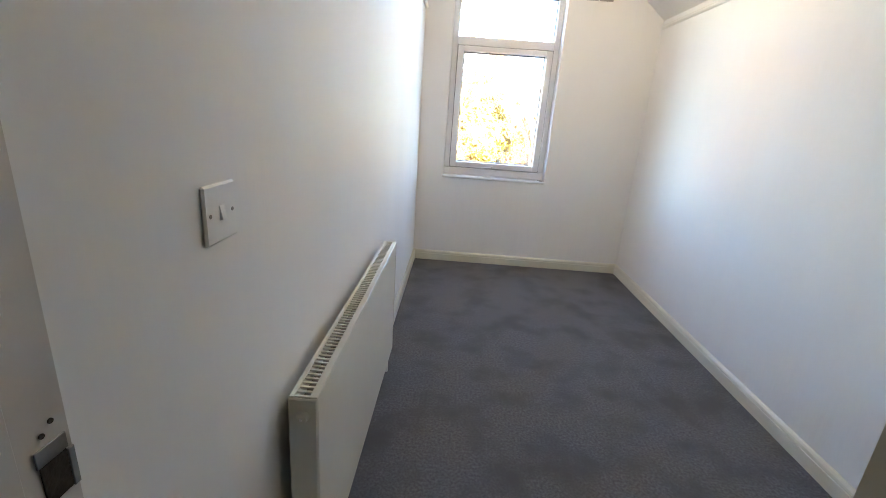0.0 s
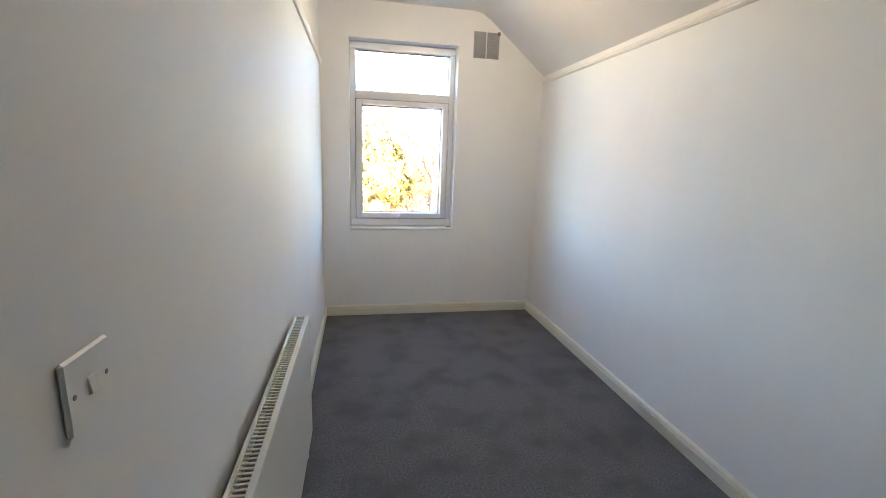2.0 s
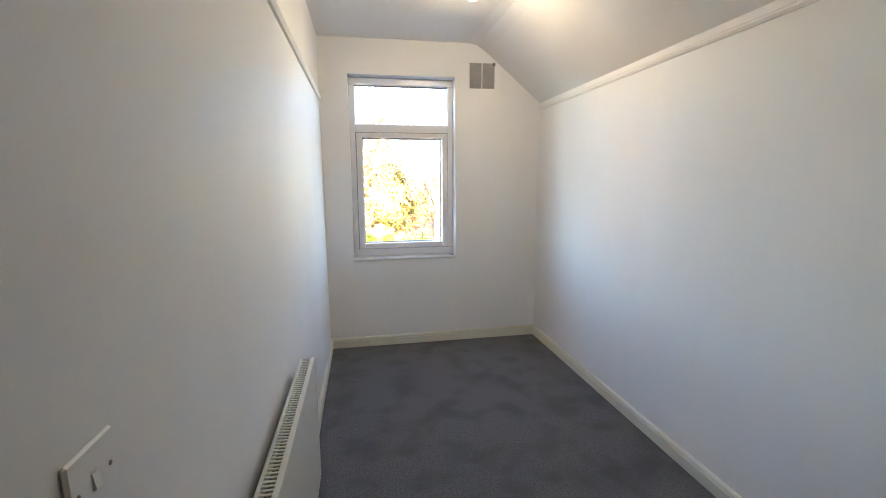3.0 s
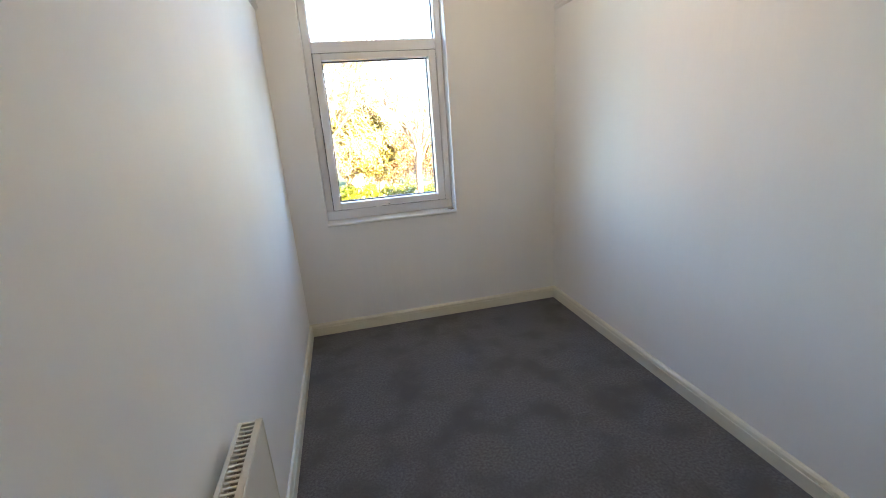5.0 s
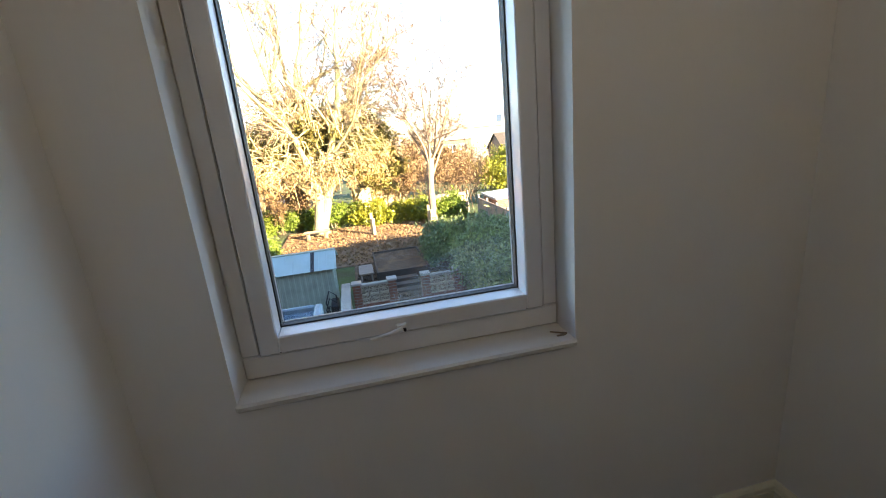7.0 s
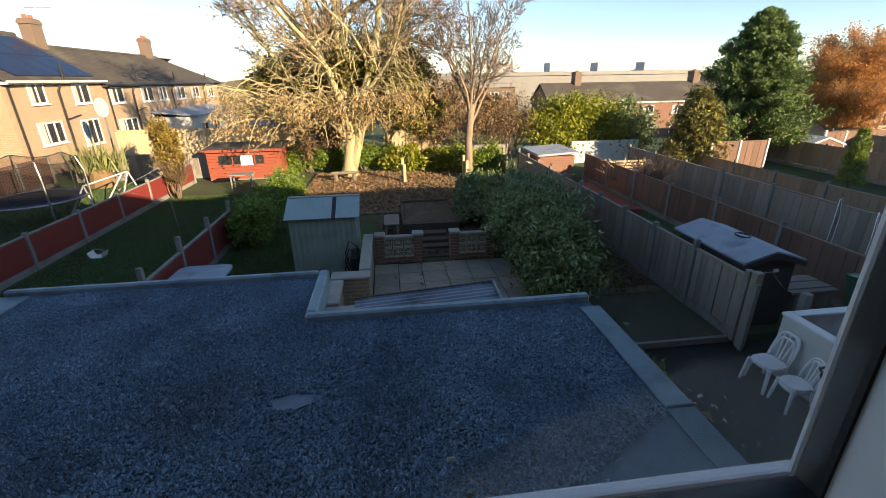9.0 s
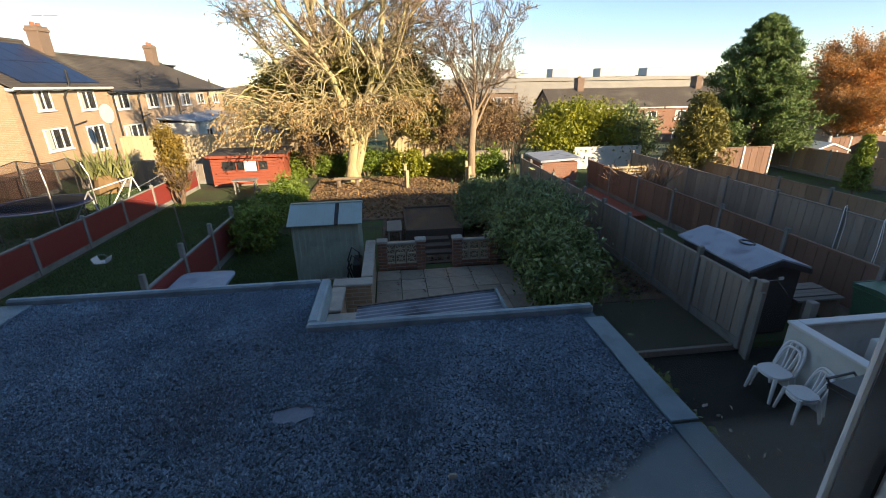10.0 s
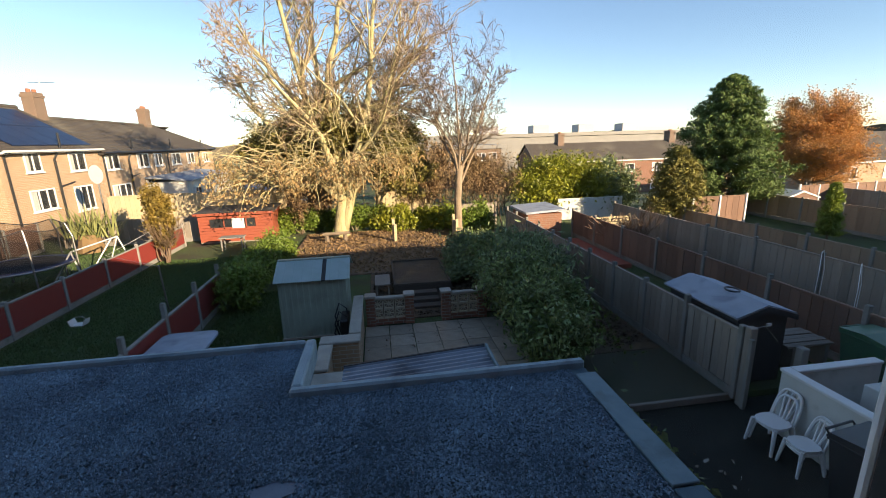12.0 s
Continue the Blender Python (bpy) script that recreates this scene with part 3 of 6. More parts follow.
# chipped corner of the reveal
chip = thing("plaster_chip", "small dark chip in the corner of the window board", "damage", at=(WX1 - 0.03, FAR + 0.03, WZ0 + 0.003))
part("flake", Geo().box(-0.012, -0.004, -0.001, 0.016, 0.003, 0.002, 0.001).tube([(-0.02, 0.03, 0.001), (0.02, 0.0, 0.003)], [0.002, 0.0035], 5), M_BARKGREY, chip)

# ---- radiator ----
RY0, RY1, RZ0, RZ1, RX0, RX1 = 1.13, 2.33, 0.155, 0.728, 0.03, 0.088
rad = thing("radiator", "cream enamelled double panel radiator on the wall", "radiator", at=(0, RY0, 0))
L = RY1 - RY0
part("front_panel", Geo().box(RX1 - 0.012, 0.004, RZ0, RX1, L - 0.004, RZ1 - 0.004, 0.005), M_RAD, rad)
part("back_panel", Geo().box(RX0, 0.004, RZ0, RX0 + 0.012, L - 0.004, RZ1 - 0.008, 0.004), M_RAD, rad)
part("end_panel", Geo().box(RX0 - 0.004, -0.004, RZ0 + 0.003, RX1 + 0.001, 0.0035, RZ1 - 0.003, 0.003), M_RAD, rad)
part("end_panel", Geo().box(RX0 - 0.004, L - 0.0035, RZ0 + 0.003, RX1 + 0.001, L + 0.004, RZ1 - 0.003, 0.003), M_RAD, rad)
part("convector", Geo().box(RX0 + 0.013, 0.01, RZ0 + 0.03, RX1 - 0.013, L - 0.01, RZ1 - 0.03), M_RADIN, rad, "dark inner fins")
grille = part("top_grille", Geo().box(RX0 - 0.002, 0, RZ1 - 0.004, RX0 + 0.009, L, RZ1, 0.001).box(RX1 - 0.016, 0, RZ1 - 0.003, RX1 + 0.001, L, RZ1 + 0.002, 0.001), M_RAD, rad)
slat = bare("slat", box_shape(0, -0.0035, -0.004, 0.033, 0.0035, 0, 0.001), M_RAD)
n = 72
for i in range(n + 1):
    piece("slat", slat, grille, (RX0 + 0.009, 0.006 + (L - 0.012) * i / n, RZ1 - 0.0005))
plug = part("bleed_plug", Geo().tube([(0.058, -0.014, RZ1 - 0.045), (0.058, -0.003, RZ1 - 0.045)], [0.0115, 0.0145], 16), M_RAD, rad)
part("bleed_screw", Geo().box(0.055, -0.018, RZ1 - 0.048, 0.061, -0.014, RZ1 - 0.042, 0.001), M_PLASTIC, plug)
part("bracket", Geo().box(0.0, 0.25, 0.3, RX0, 0.28, 0.65, 0.002), M_RAD, rad)
part("bracket", Geo().box(0.0, L - 0.28, 0.3, RX0, L - 0.25, 0.65, 0.002), M_RAD, rad)
part("valve", Geo().tube([(0.058, L + 0.03, RZ0 + 0.035), (0.058, L, RZ0 + 0.035)], [0.012, 0.012], 10).tube([(0.058, L + 0.03, 0.0), (0.058, L + 0.03, RZ0 + 0.07)], [0.0075, 0.009], 10), M_PLASTIC, rad)
part("valve", Geo().tube([(0.058, -0.03, RZ0 + 0.035), (0.058, 0, RZ0 + 0.035)], [0.012, 0.012], 10).tube([(0.058, -0.03, 0.0), (0.058, -0.03, RZ0 + 0.07)], [0.0075, 0.009], 10), M_PLASTIC, rad)

# ---- light switch ----
sw = thing("light_switch", "white plastic single light switch on the wall", "light switch", at=(0, 0.966, 1.158))
plate = part("plate", Geo().box(0, -0.043, -0.043, 0.007, 0.043, 0.043, 0.003), M_PLASTIC, sw)
part("rocker", Geo().prism([(0.007, -0.011), (0.0112, -0.009), (0.0085, 0.009), (0.007, 0.011)], 1, -0.006, 0.006), M_PLASTIC, sw)
for dy in (-0.0302, 0.0302):
    part("screw", Geo().tube([(0.0068, dy, 0), (0.0077, dy, 0)], [0.0032, 0.003], 10), M_METAL, sw, "steel screw head")

# ---- vent high on the window wall: two louvred halves ----
vent = thing("air_vent", "grey plastic double louvred air vent on the wall", "vent", at=(1.385, FAR, 2.385))
for sx, wdt in ((-0.112, 0.105), (0.004, 0.108)):
    fr = part("vent_frame", ring(sx, -0.105, sx + wdt, 0.105, 0.010, -0.010, 0, 0.002), M_VENT, vent)
    part("backing", Geo().box(sx + 0.01, -0.003, -0.095, sx + wdt - 0.01, 0, 0.095), M_VENT, fr)
    lou = bare("louvre", box_shape(0, -0.004, -0.001, wdt - 0.02, 0.004, 0.001), M_VENT)
    for i in range(13):
        piece("louvre", lou, fr, (sx + 0.01, -0.006, -0.085 + i * 0.0142), (35, 0, 0))
part("chipped_corner", Geo().box(0.095, -0.012, 0.085, 0.118, -0.0005, 0.112, 0.002), M_BARKGREY, vent)

# ---- bare bulb under the ceiling ----
lamp = thing("ceiling_lamp", "small lit bulb in a white ceiling holder", "lamp", at=(0.98, 3.05, 2.65))
part("rose", Geo().tube([(0, 0, 0), (0, 0, -0.02), (0, 0, -0.03)], [0.045, 0.042, 0.02], 20), M_PLASTIC, lamp)
part("holder", Geo().tube([(0, 0, -0.028), (0, 0, -0.075)], [0.018, 0.02], 14), M_PLASTIC, lamp)
b = part("bulb", Geo().tube([(0, 0, -0.075), (0, 0, -0.09), (0, 0, -0.11), (0, 0, -0.13), (0, 0, -0.145), (0, 0, -0.15)], [0.014, 0.024, 0.03, 0.028, 0.016, 0.003], 16), M_BULB, lamp, "glowing warm bulb", smooth=True)
b.visible_shadow = False

# ---- our house from outside: brick leaf, roof and terrace that shade the garden ----
g = Geo().box(-30, FAR + 0.2, G - 0.3, WX0 - 0.02, FAR + 0.31, 2.9).box(WX1 + 0.205, FAR + 0.2, G - 0.3, 34, FAR + 0.31, 2.9)
g.box(WX0 - 0.02, FAR + 0.2, G - 0.3, WX1 + 0.205, FAR + 0.31, WZ0 - 0.02).box(WX0 - 0.02, FAR + 0.2, WZ1, WX1 + 0.205, FAR + 0.31, 2.9)
setting("wall_outer", g, M_BRICKRED, "red brick outer wall of the terrace")
g = Geo().prism([(-4.6, 2.7), (0.1, 4.15), (4.8, 2.75), (4.8, 2.92), (0.1, 4.35), (-4.6, 2.9)], 0, -30, 34)
setting("roof_terrace", g, M_TILE, "brown tiled roof of the terrace")
g = Geo().box(-30, -4.5, G - 0.3, 34, -4.2, 2.7).box(-30.2, -4.5, G - 0.3, -30, FAR + 0.31, 2.7).box(34, -4.5, G - 0.3, 34.2, FAR + 0.31, 2.7)
setting("wall_street", g, M_BRICKRED, "red brick street wall of the terrace")


# ---- ground ----
def ground_z(x, y):
    if 4 < y < 9.61 and 1.9 < x < 9.1:
        return G - 0.2      # sunken yard
    return G - 0.115 * max(0.0, y - 27) if y < 62 else G - 4.0


g = Geo()
xs = [-900, -300, -100, -60, -30, -15, -8, -4, 0, 1.85, 1.95, 4, 8, 9.05, 9.15, 15, 30, 60, 100, 300, 900]
ys = [-900, -300, -60, -20, 3.9, 4.1, 8, 9.59, 9.63, 12, 16, 20, 24, 27, 30, 36, 42, 50, 56, 62, 90, 150, 400, 1500]
g.add([(x, y, ground_z(x, y) - 0.02) for y in ys for x in xs],
      [(j * len(xs) + i, j * len(xs) + i + 1, (j + 1) * len(xs) + i + 1, (j + 1) * len(xs) + i) for j in range(len(ys) - 1) for i in range(len(xs) - 1)])
setting("ground", g, M_LAWN, "damp green lawn and earth of the back gardens")
setting("ground_bed", Geo().box(-2.6, 17.5, G - 0.1, 5.8, 24.3, G + 0.03, 0.02), M_BEDSOIL, "leaf-strewn back bed, sunlight painted into its lighter brown")
setting("ground_path_bed", Geo().box(0.3, 13.7, G - 0.1, 3.6, 17.5, G + 0.015, 0.01), M_SOIL, "dark earth round the raised bed")
setting("ground_side_bed", Geo().box(3.4, 11.2, G - 0.1, 5.9, 17.5, G + 0.02, 0.01), M_SOIL, "rough dark earth beside the fence")


def blades(name, x0, y0, x1, y1, n, material, label, h=0.05):
    p = np.stack([RNG.uniform(x0, x1, n), RNG.uniform(y0, y1, n), np.full(n, G - 0.02)], 1)
    a = RNG.uniform(0, 6.28, n)
    side = np.stack([np.cos(a), np.sin(a), 0 * a], 1) * 0.012
    top = p + np.stack([RNG.normal(0, 0.02, n), RNG.normal(0, 0.02, n), RNG.uniform(0.4, 1.3, n) * h], 1)
    v = np.stack([p - side, p + side, top], 1).reshape(-1, 3)
    me = bpy.data.meshes.new(name)
    me.from_pydata(v.tolist(), [], np.arange(3 * n).reshape(-1, 3).tolist())
    me.materials.append(material)
    tagged(new(name, me), label, "grass", kind="stuff")


blades("grass", -3.3, 11.5, -0.3, 16.5, 26000, M_GRASS, "short dark green lawn grass")
blades("grass", -7.3, 11.5, -3.6, 21.0, 40000, M_GRASS, "short dark green lawn grass")
blades("grass", -13.0, 13.5, -7.6, 24.0, 20000, M_GRASS, "short dark green lawn grass")
setting("pavement_yard", Geo().box(2.0, FAR + 0.3, G - 0.3, 9.0, 9.6, G - 0.10, 0.01), M_CONC, "dark concrete yard")
setting("pavement_slab", Geo().box(3.5, 9.62, G - 0.3, 5.92, 11.25, G + 0.005, 0.012), M_MOSS, "dark mossy concrete slab with a step edge")
setting("trim_step_edge", Geo().box(3.5, 9.57, G - 0.1, 6.15, 9.63, G + 0.02, 0.012), M_GREYWOOD, "worn timber edging of the step")

fl = RNG.uniform((-2.5, 17.6, G + 0.03), (5.7, 24.2, G + 0.06), (9000, 3))
tagged(new("fallen_leaves", leaf_mesh("fallen_leaves", fl, 0.06, M_FADED)), "brown fallen leaves over the back bed", "leaves", kind="stuff")
fl = RNG.uniform((0.4, 13.8, G + 0.02), (3.5, 17.4, G + 0.04), (2500, 3))
tagged(new("fallen_leaves", leaf_mesh("fallen_leaves", fl, 0.05, M_SOIL)), "dark rotting leaves on bare earth", "leaves", kind="stuff")
clods = RNG.uniform((3.6, 11.4, G), (5.85, 17.4, G + 0.03), (5000, 3))
tagged(new("clods", leaf_mesh("clods", clods, 0.07, M_SOIL, 1.2)), "rough clods and dead weeds by the fence", "earth", kind="stuff")

# ---- flat roof of the extension ----
RZ, RXL, RXR, RYN, RYF, NX = -0.185, -2.25, 2.02, 6.80, 7.50, 0.10
g = Geo().box(RXL, FAR + 0.312, RZ - 0.2, RXR, RYN, RZ - 0.012).box(RXL, RYN, RZ - 0.2, NX, RYF, RZ - 0.012)
roof = setting("roof_flat", g, M_FELT, "blue-grey felt flat roof with frosted chippings")
g = Geo().box(RXL + 0.1, FAR + 0.4, G - 0.3, RXR - 0.1, RYN - 0.1, RZ - 0.2).box(RXL + 0.1, RYN - 0.1, G - 0.3, NX - 0.1, RYF - 0.1, RZ - 0.2)
setting("wall_extension", g, M_BRICKRED, "red brick walls of the flat-roofed extension")


def lip(x0, y0, x1, y1):
    return part("edge_lip", Geo().box(x0, y0, RZ - 0.12, x1, y1, RZ + 0.045, 0.014), M_LIP, roof, "frosted roof edge upstand, painted pale where light falls")


lip(NX - 0.045, RYN - 0.012, RXR, RYN + 0.05)
lip(NX - 0.045, RYN + 0.052, NX + 0.03, RYF + 0.04)
lip(RXL, RYF - 0.012, NX - 0.047, RYF + 0.045)
for y0, y1 in ((5.72, 6.70), (4.62, 5.71)):
    part("flashing_strip", Geo().box(RXR - 0.11, y0, RZ - 0.008, RXR + 0.03, y1, RZ + 0.004 + (0.006 if y0 > 5 else 0), 0.004), M_LEAD if y0 > 5 else M_FELT, roof, "flat flashing strip")
part("flashing_strip", Geo().box(RXL - 0.03, 4.62, RZ - 0.008, RXL + 0.2, RYF - 0.02, RZ + 0.008, 0.004), M_LEAD, roof)


def chippings(n):
    """Loose stones over the roof, thinner by the drain corner, with a bald wet patch."""
    x, y = RNG.uniform(RXL + 0.18, RXR - 0.12, n), RNG.uniform(FAR + 0.33, RYF - 0.02, n)
    ok = (y < RYN - 0.02) | (x < NX - 0.05)
    ok &= ~(((x - 0.12) / 0.12) ** 2 + ((y - 6.02) / 0.065) ** 2 < RNG.uniform(0.6, 1.2, n))
    ok &= y > 5.72 - (RXR - 0.12 - x) * 0.6 + RNG.normal(0, 0.03, n) - 3.0 * np.clip(0.9 - x, 0, 1)
    x, y = x[ok], y[ok]
    n = len(x)
    s = RNG.gamma(3, 0.0011, n) + 0.0042
    lump = np.array([noise.noise(Vector((a * 2.6, b * 2.6, 0))) + 0.6 * noise.noise(Vector((a * 9, b * 9, 3))) for a, b in zip(x, y)])
    s *= 1 + 0.12 * np.clip(lump, -0.6, 1.2)
    z = RZ - 0.012 + s * 0.5 + 0.014 * np.clip(lump + 0.3, 0, 1) * RNG.uniform(0.3, 1, n) + 0.008 * np.array([max(0.0, noise.noise(Vector((a * 24, b * 24, 7)))) for a, b in zip(x, y)])
    o = np.array([(1, 0, 0), (-0.5, 0.87, 0), (-0.5, -0.87, 0), (0.2, 0.1, 0.75), (0, 0, -0.6)])
    a = RNG.uniform(0, 6.28, n)
    ca, sa = np.cos(a)[:, None], np.sin(a)[:, None]
    v = np.stack([(o[:, 0] * ca - o[:, 1] * sa), (o[:, 0] * sa + o[:, 1] * ca), np.repeat(o[None, :, 2], n, 0)], 2)
    v *= s[:, None, None] * RNG.uniform(0.7, 1.3, (n, 5, 1))
    v += np.stack([x, y, z], 1)[:, None, :]
    f = np.array([(0, 1, 3), (1, 2, 3), (2, 0, 3), (1, 0, 4), (2, 1, 4), (0, 2, 4)])
    me = bpy.data.meshes.new("chippings")
    me.from_pydata(v.reshape(-1, 3).tolist(), [], (f[None] + 5 * np.arange(n)[:, None, None]).reshape(-1, 3).tolist())
    me.materials.append(M_GRIT)
    return me


ob = tagged(new("chippings", chippings(200000)), "loose frosted grey chippings on felt", "gravel", kind="stuff")
g = Geo()
ring_pts = [(0.12 + 0.12 * (1 + 0.25 * math.sin(3 * a + 1)) * math.cos(a), 6.02 + 0.065 * (1 + 0.3 * math.sin(2 * a)) * math.sin(a)) for a in (2 * math.pi * i / 20 for i in range(20))]
g.prism(ring_pts, 2, RZ - 0.011, RZ - 0.004)
tagged(part("frozen_puddle", g, M_ICE), "small smooth frozen puddle in the chippings", "ice")
leaves = RNG.normal((1.0, 5.25, RZ + 0.01), (0.12, 0.06, 0.008), (90, 3))
tagged(new("leaf_litter", leaf_mesh("leaf_litter", leaves, 0.022, M_FADED)), "dark wet leaf litter on the roof", "leaves", kind="stuff")
tagged(new("white_stone", bare("white_stone", box_shape(0.83, 5.55, RZ - 0.01, 0.87, 5.575, RZ + 0.012, 0.008), M_COPING)), "pale chipped stone lying on chippings", "stone")

# brick side of the window opening, seen edge-on through the glass
pier = setting("window_jamb_brickwork", Geo().box(WX1 + 0.1, FAR + 0.205, WZ0 + 0.035, WX1 + 0.203, FAR + 0.30, WZ1), M_MORTAR, "red brick side of the window opening")
one = bare("brick", box_shape(0, 0, 0, 0.11, 0.105, 0.065, 0.010), M_BRICKONE)
for i in range(20):
    piece("brick", one, pier, (WX1 + 0.086 + 0.006 * (i % 2), FAR + 0.205 + 0.006 * ((i * 7) % 3), WZ0 + 0.035 + 0.0765 * i))


# ---- fences ----
def panel_fence(label, x, y0, y1, step, z0, z1, post_top, board_mat, post_mat=M_POST, boards=0, cap=True, along="y", name="fence"):
    """Posts with board panels between, a gravel board under them and a capping rail."""
    ob = thing(name, label, "fence", "garden fences", at=(x, y0, z0))
    if along == "x":
        ob.matrix_basis = pose(x, y0, z0, 0, 0, -90)
        span = y1 - x
    else:
        span = y1 - y0
    n = max(1, round(span / step))
    step = span / n
    post = bare("post", box_shape(-0.045, -0.045, 0, 0.045, 0.045, post_top - z0, 0.012), post_mat)
    h = z1 - z0
    gb = bare("gravel_board", box_shape(-0.02, 0.05, 0, 0.02, step - 0.05, 0.16, 0.004), M_POST)
    rl = bare("cap_rail", box_shape(-0.032, 0.05, h - 0.03, 0.032, step - 0.05, h + 0.012, 0.006), post_mat if cap == 2 else board_mat)
    if boards:
        bw = (step - 0.1) / boards
        bd = bare("board", box_shape(-0.012, 0.004, 0.165, 0.012, bw - 0.004, h - 0.032, 0.004), board_mat)
    else:
        bd = bare("panel", box_shape(-0.018, 0.05, 0.165, 0.018, step - 0.05, h - 0.032, 0.004), board_mat)
    for i in range(n + 1):
        piece("post", post, ob, (0, i * step, 0), (0, 0, 0), (1, 1, RNG.uniform(0.97, 1.03)))
        if i == n:
            break
        piece("gravel_board", gb, ob, (0, i * step, 0))
        if cap:
            piece("cap_rail", rl, ob, (0, i * step, 0))
        if boards:
            for k in range(boards):
                piece("board", bd, ob, (RNG.uniform(-0.006, 0.006), i * step + 0.05 + k * bw, RNG.uniform(-0.008, 0.008)))
        else:
            piece("panel", bd, ob, (0, i * step, 0))
    return ob


panel_fence("low red stained panel fence with concrete posts", -7.46, 9.0, 23.4, 1.85, G - 0.03, -1.83, -1.74, M_REDFENCE, cap=2)
panel_fence("low red stained panel fence with concrete posts", -3.5, 8.4, 15.6, 1.42, G - 0.03, -1.80, -1.52, M_REDFENCE, cap=2)
panel_fence("weathered grey board fence with concrete posts", 5.97, 9.54, 21.6, 1.26, G - 0.03, -1.55, -1.42, M_GREYWOOD, boards=7)
panel_fence("brown stained board fence with slim posts", 8.6, 8.0, 21.0, 1.8, G - 0.03, -1.62, -1.52, M_BROWNWOOD, boards=8)
panel_fence("weathered grey board fence", 11.0, 9.0, 22.0, 1.8, G - 0.03, -1.55, -1.45, M_GREYWOOD, boards=8)
panel_fence("brown timber board fence, painted lighter as if lit", 13.8, 10.0, 23.0, 1.8, G - 0.03, -1.85, -1.75, M_LITWOOD, boards=7)
panel_fence("brown timber board fence, painted lighter as if lit", 19.0, 12.0, 24.0, 1.8, G - 0.03, -1.55, -1.45, M_LITWOOD, boards=6)
panel_fence("old grey timber board fence", 24.0, 14.0, 25.0, 1.8, G - 0.03, -1.55, -1.45, M_GREYWOOD, boards=6)
panel_fence("tall new pale timber fence", -11.0, 25.2, -3.6, 1.85, G, -0.62, -0.6, M_PALEWOOD, M_PALEWOOD, boards=9, along="x")
panel_fence("old grey timber fence", -12.5, 24.3, -6.9, 1.85, G, -1.55, -1.5, M_GREYWOOD, M_GREYWOOD, boards=9, along="x")
panel_fence("dark weathered fence beside a lawn", -13.2, 14.0, 24.0, 1.8, G - 0.03, -1.5, -1.4, M_BROWNWOOD, boards=6)
panel_fence("pale timber fence at the back", 0.6, 26.3, 3.4, 1.4, G, -1.05, -1.0, M_PALEWOOD, M_PALEWOOD, boards=7, along="x")
panel_fence("dark rotten fence at the back", 3.0, 24.3, 6.2, 1.1, G, -1.6, -1.55, M_GREYWOOD, M_GREYWOOD, boards=6, along="x")
panel_fence("red and white panelled fence", 14.2, 21.2, 16.8, 1.1, G, -1.35, -1.3, M_BROWNWOOD, M_WHITE, boards=4, along="x")
panel_fence("red and white panelled fence", 22.0, 23.5, 30.0, 1.2, G, -1.4, -1.35, M_BROWNWOOD, M_WHITE, boards=4, along="x")

# ---- patio between house and garden wall ----
patio = setting("pavement_patio", Geo().box(0.1, 6.9, G - 0.25, 3.3, 13.45, G - 0.035), M_SOIL, "square buff paving slabs of the patio")
slabs = [bare("slab", box_shape(0.006, 0.006, -0.04, 0.514, 0.514, 0, 0.006), M_SLAB)]
for i in range(6):
    for j in range(12):
        piece("slab", slabs[0], patio, (0.22 + i * 0.52, 7.15 + j * 0.52, G + RNG.uniform(-0.003, 0.006)), (RNG.uniform(-0.5, 0.5), RNG.uniform(-0.5, 0.5), 0))
moss = RNG.uniform((0.3, 12.2, G), (2.4, 13.4, G + 0.02), (400, 3))
moss = moss[np.abs((moss[:, 0] - 0.22) % 0.52 - 0.26) > 0.17]
tagged(new("fallen_leaves", leaf_mesh("fallen_leaves", moss, 0.022, M_SOIL)), "dark wet leaves fallen on paving", "leaves", kind="stuff")


def pierced_screen(x0, x1, piers):
    """A low wall of pierced blocks between brick piers with caps."""
    ob = thing("screen_wall", "low pierced block wall between capped brick piers", "garden wall", "pierced walls", at=(0, 13.5, G))
    part("footing", Geo().box(x0, -0.06, 0, x1, 0.06, 0.14, 0.006), M_BRICKRED, ob)
    part("coping", Geo().box(x0, -0.07, 0.60, x1, 0.07, 0.655, 0.01), M_COPING, ob)
    for p in piers:
        part("pier", Geo().box(p - 0.1, -0.11, 0, p + 0.1, 0.11, 0.66, 0.006), M_BRICKRED, ob)
        part("pier_cap", Geo().box(p - 0.125, -0.13, 0.662, p + 0.125, 0.13, 0.72, 0.012), M_COPING, ob)
    unit = Geo()
    s = 0.23
    unit.box(0, -0.04, 0, s, 0.04, 0.018).box(0, -0.04, s - 0.018, s, 0.04, s).box(0, -0.04, 0.018, 0.018, 0.04, s - 0.018).box(s - 0.018, -0.04, 0.018, s, 0.04, s - 0.018)
    for a in (0, 45, 90, 135):
        c, d = math.cos(radians(a)), math.sin(radians(a))
        k = s * (0.46 if a % 90 == 0 else 0.60)
        unit.tube([(s / 2 - c * k, 0, s / 2 - d * k), (s / 2 + c * k, 0, s / 2 + d * k)], [0.013, 0.013], 4)
    me = unit.mesh("pierced_block", M_BLOCK)
    n = max(1, round((x1 - x0 - 0.2) / s))
    for i in range(n):
        for j in range(2):
            piece("pierced_block", me, ob, (x0 + 0.1 + i * (x1 - x0 - 0.2) / n, 0, 0.14 + j * s))


pierced_screen(0.30, 1.25, (0.36, 1.22))
pierced_screen(2.0, 2.95, (2.06, 2.9))


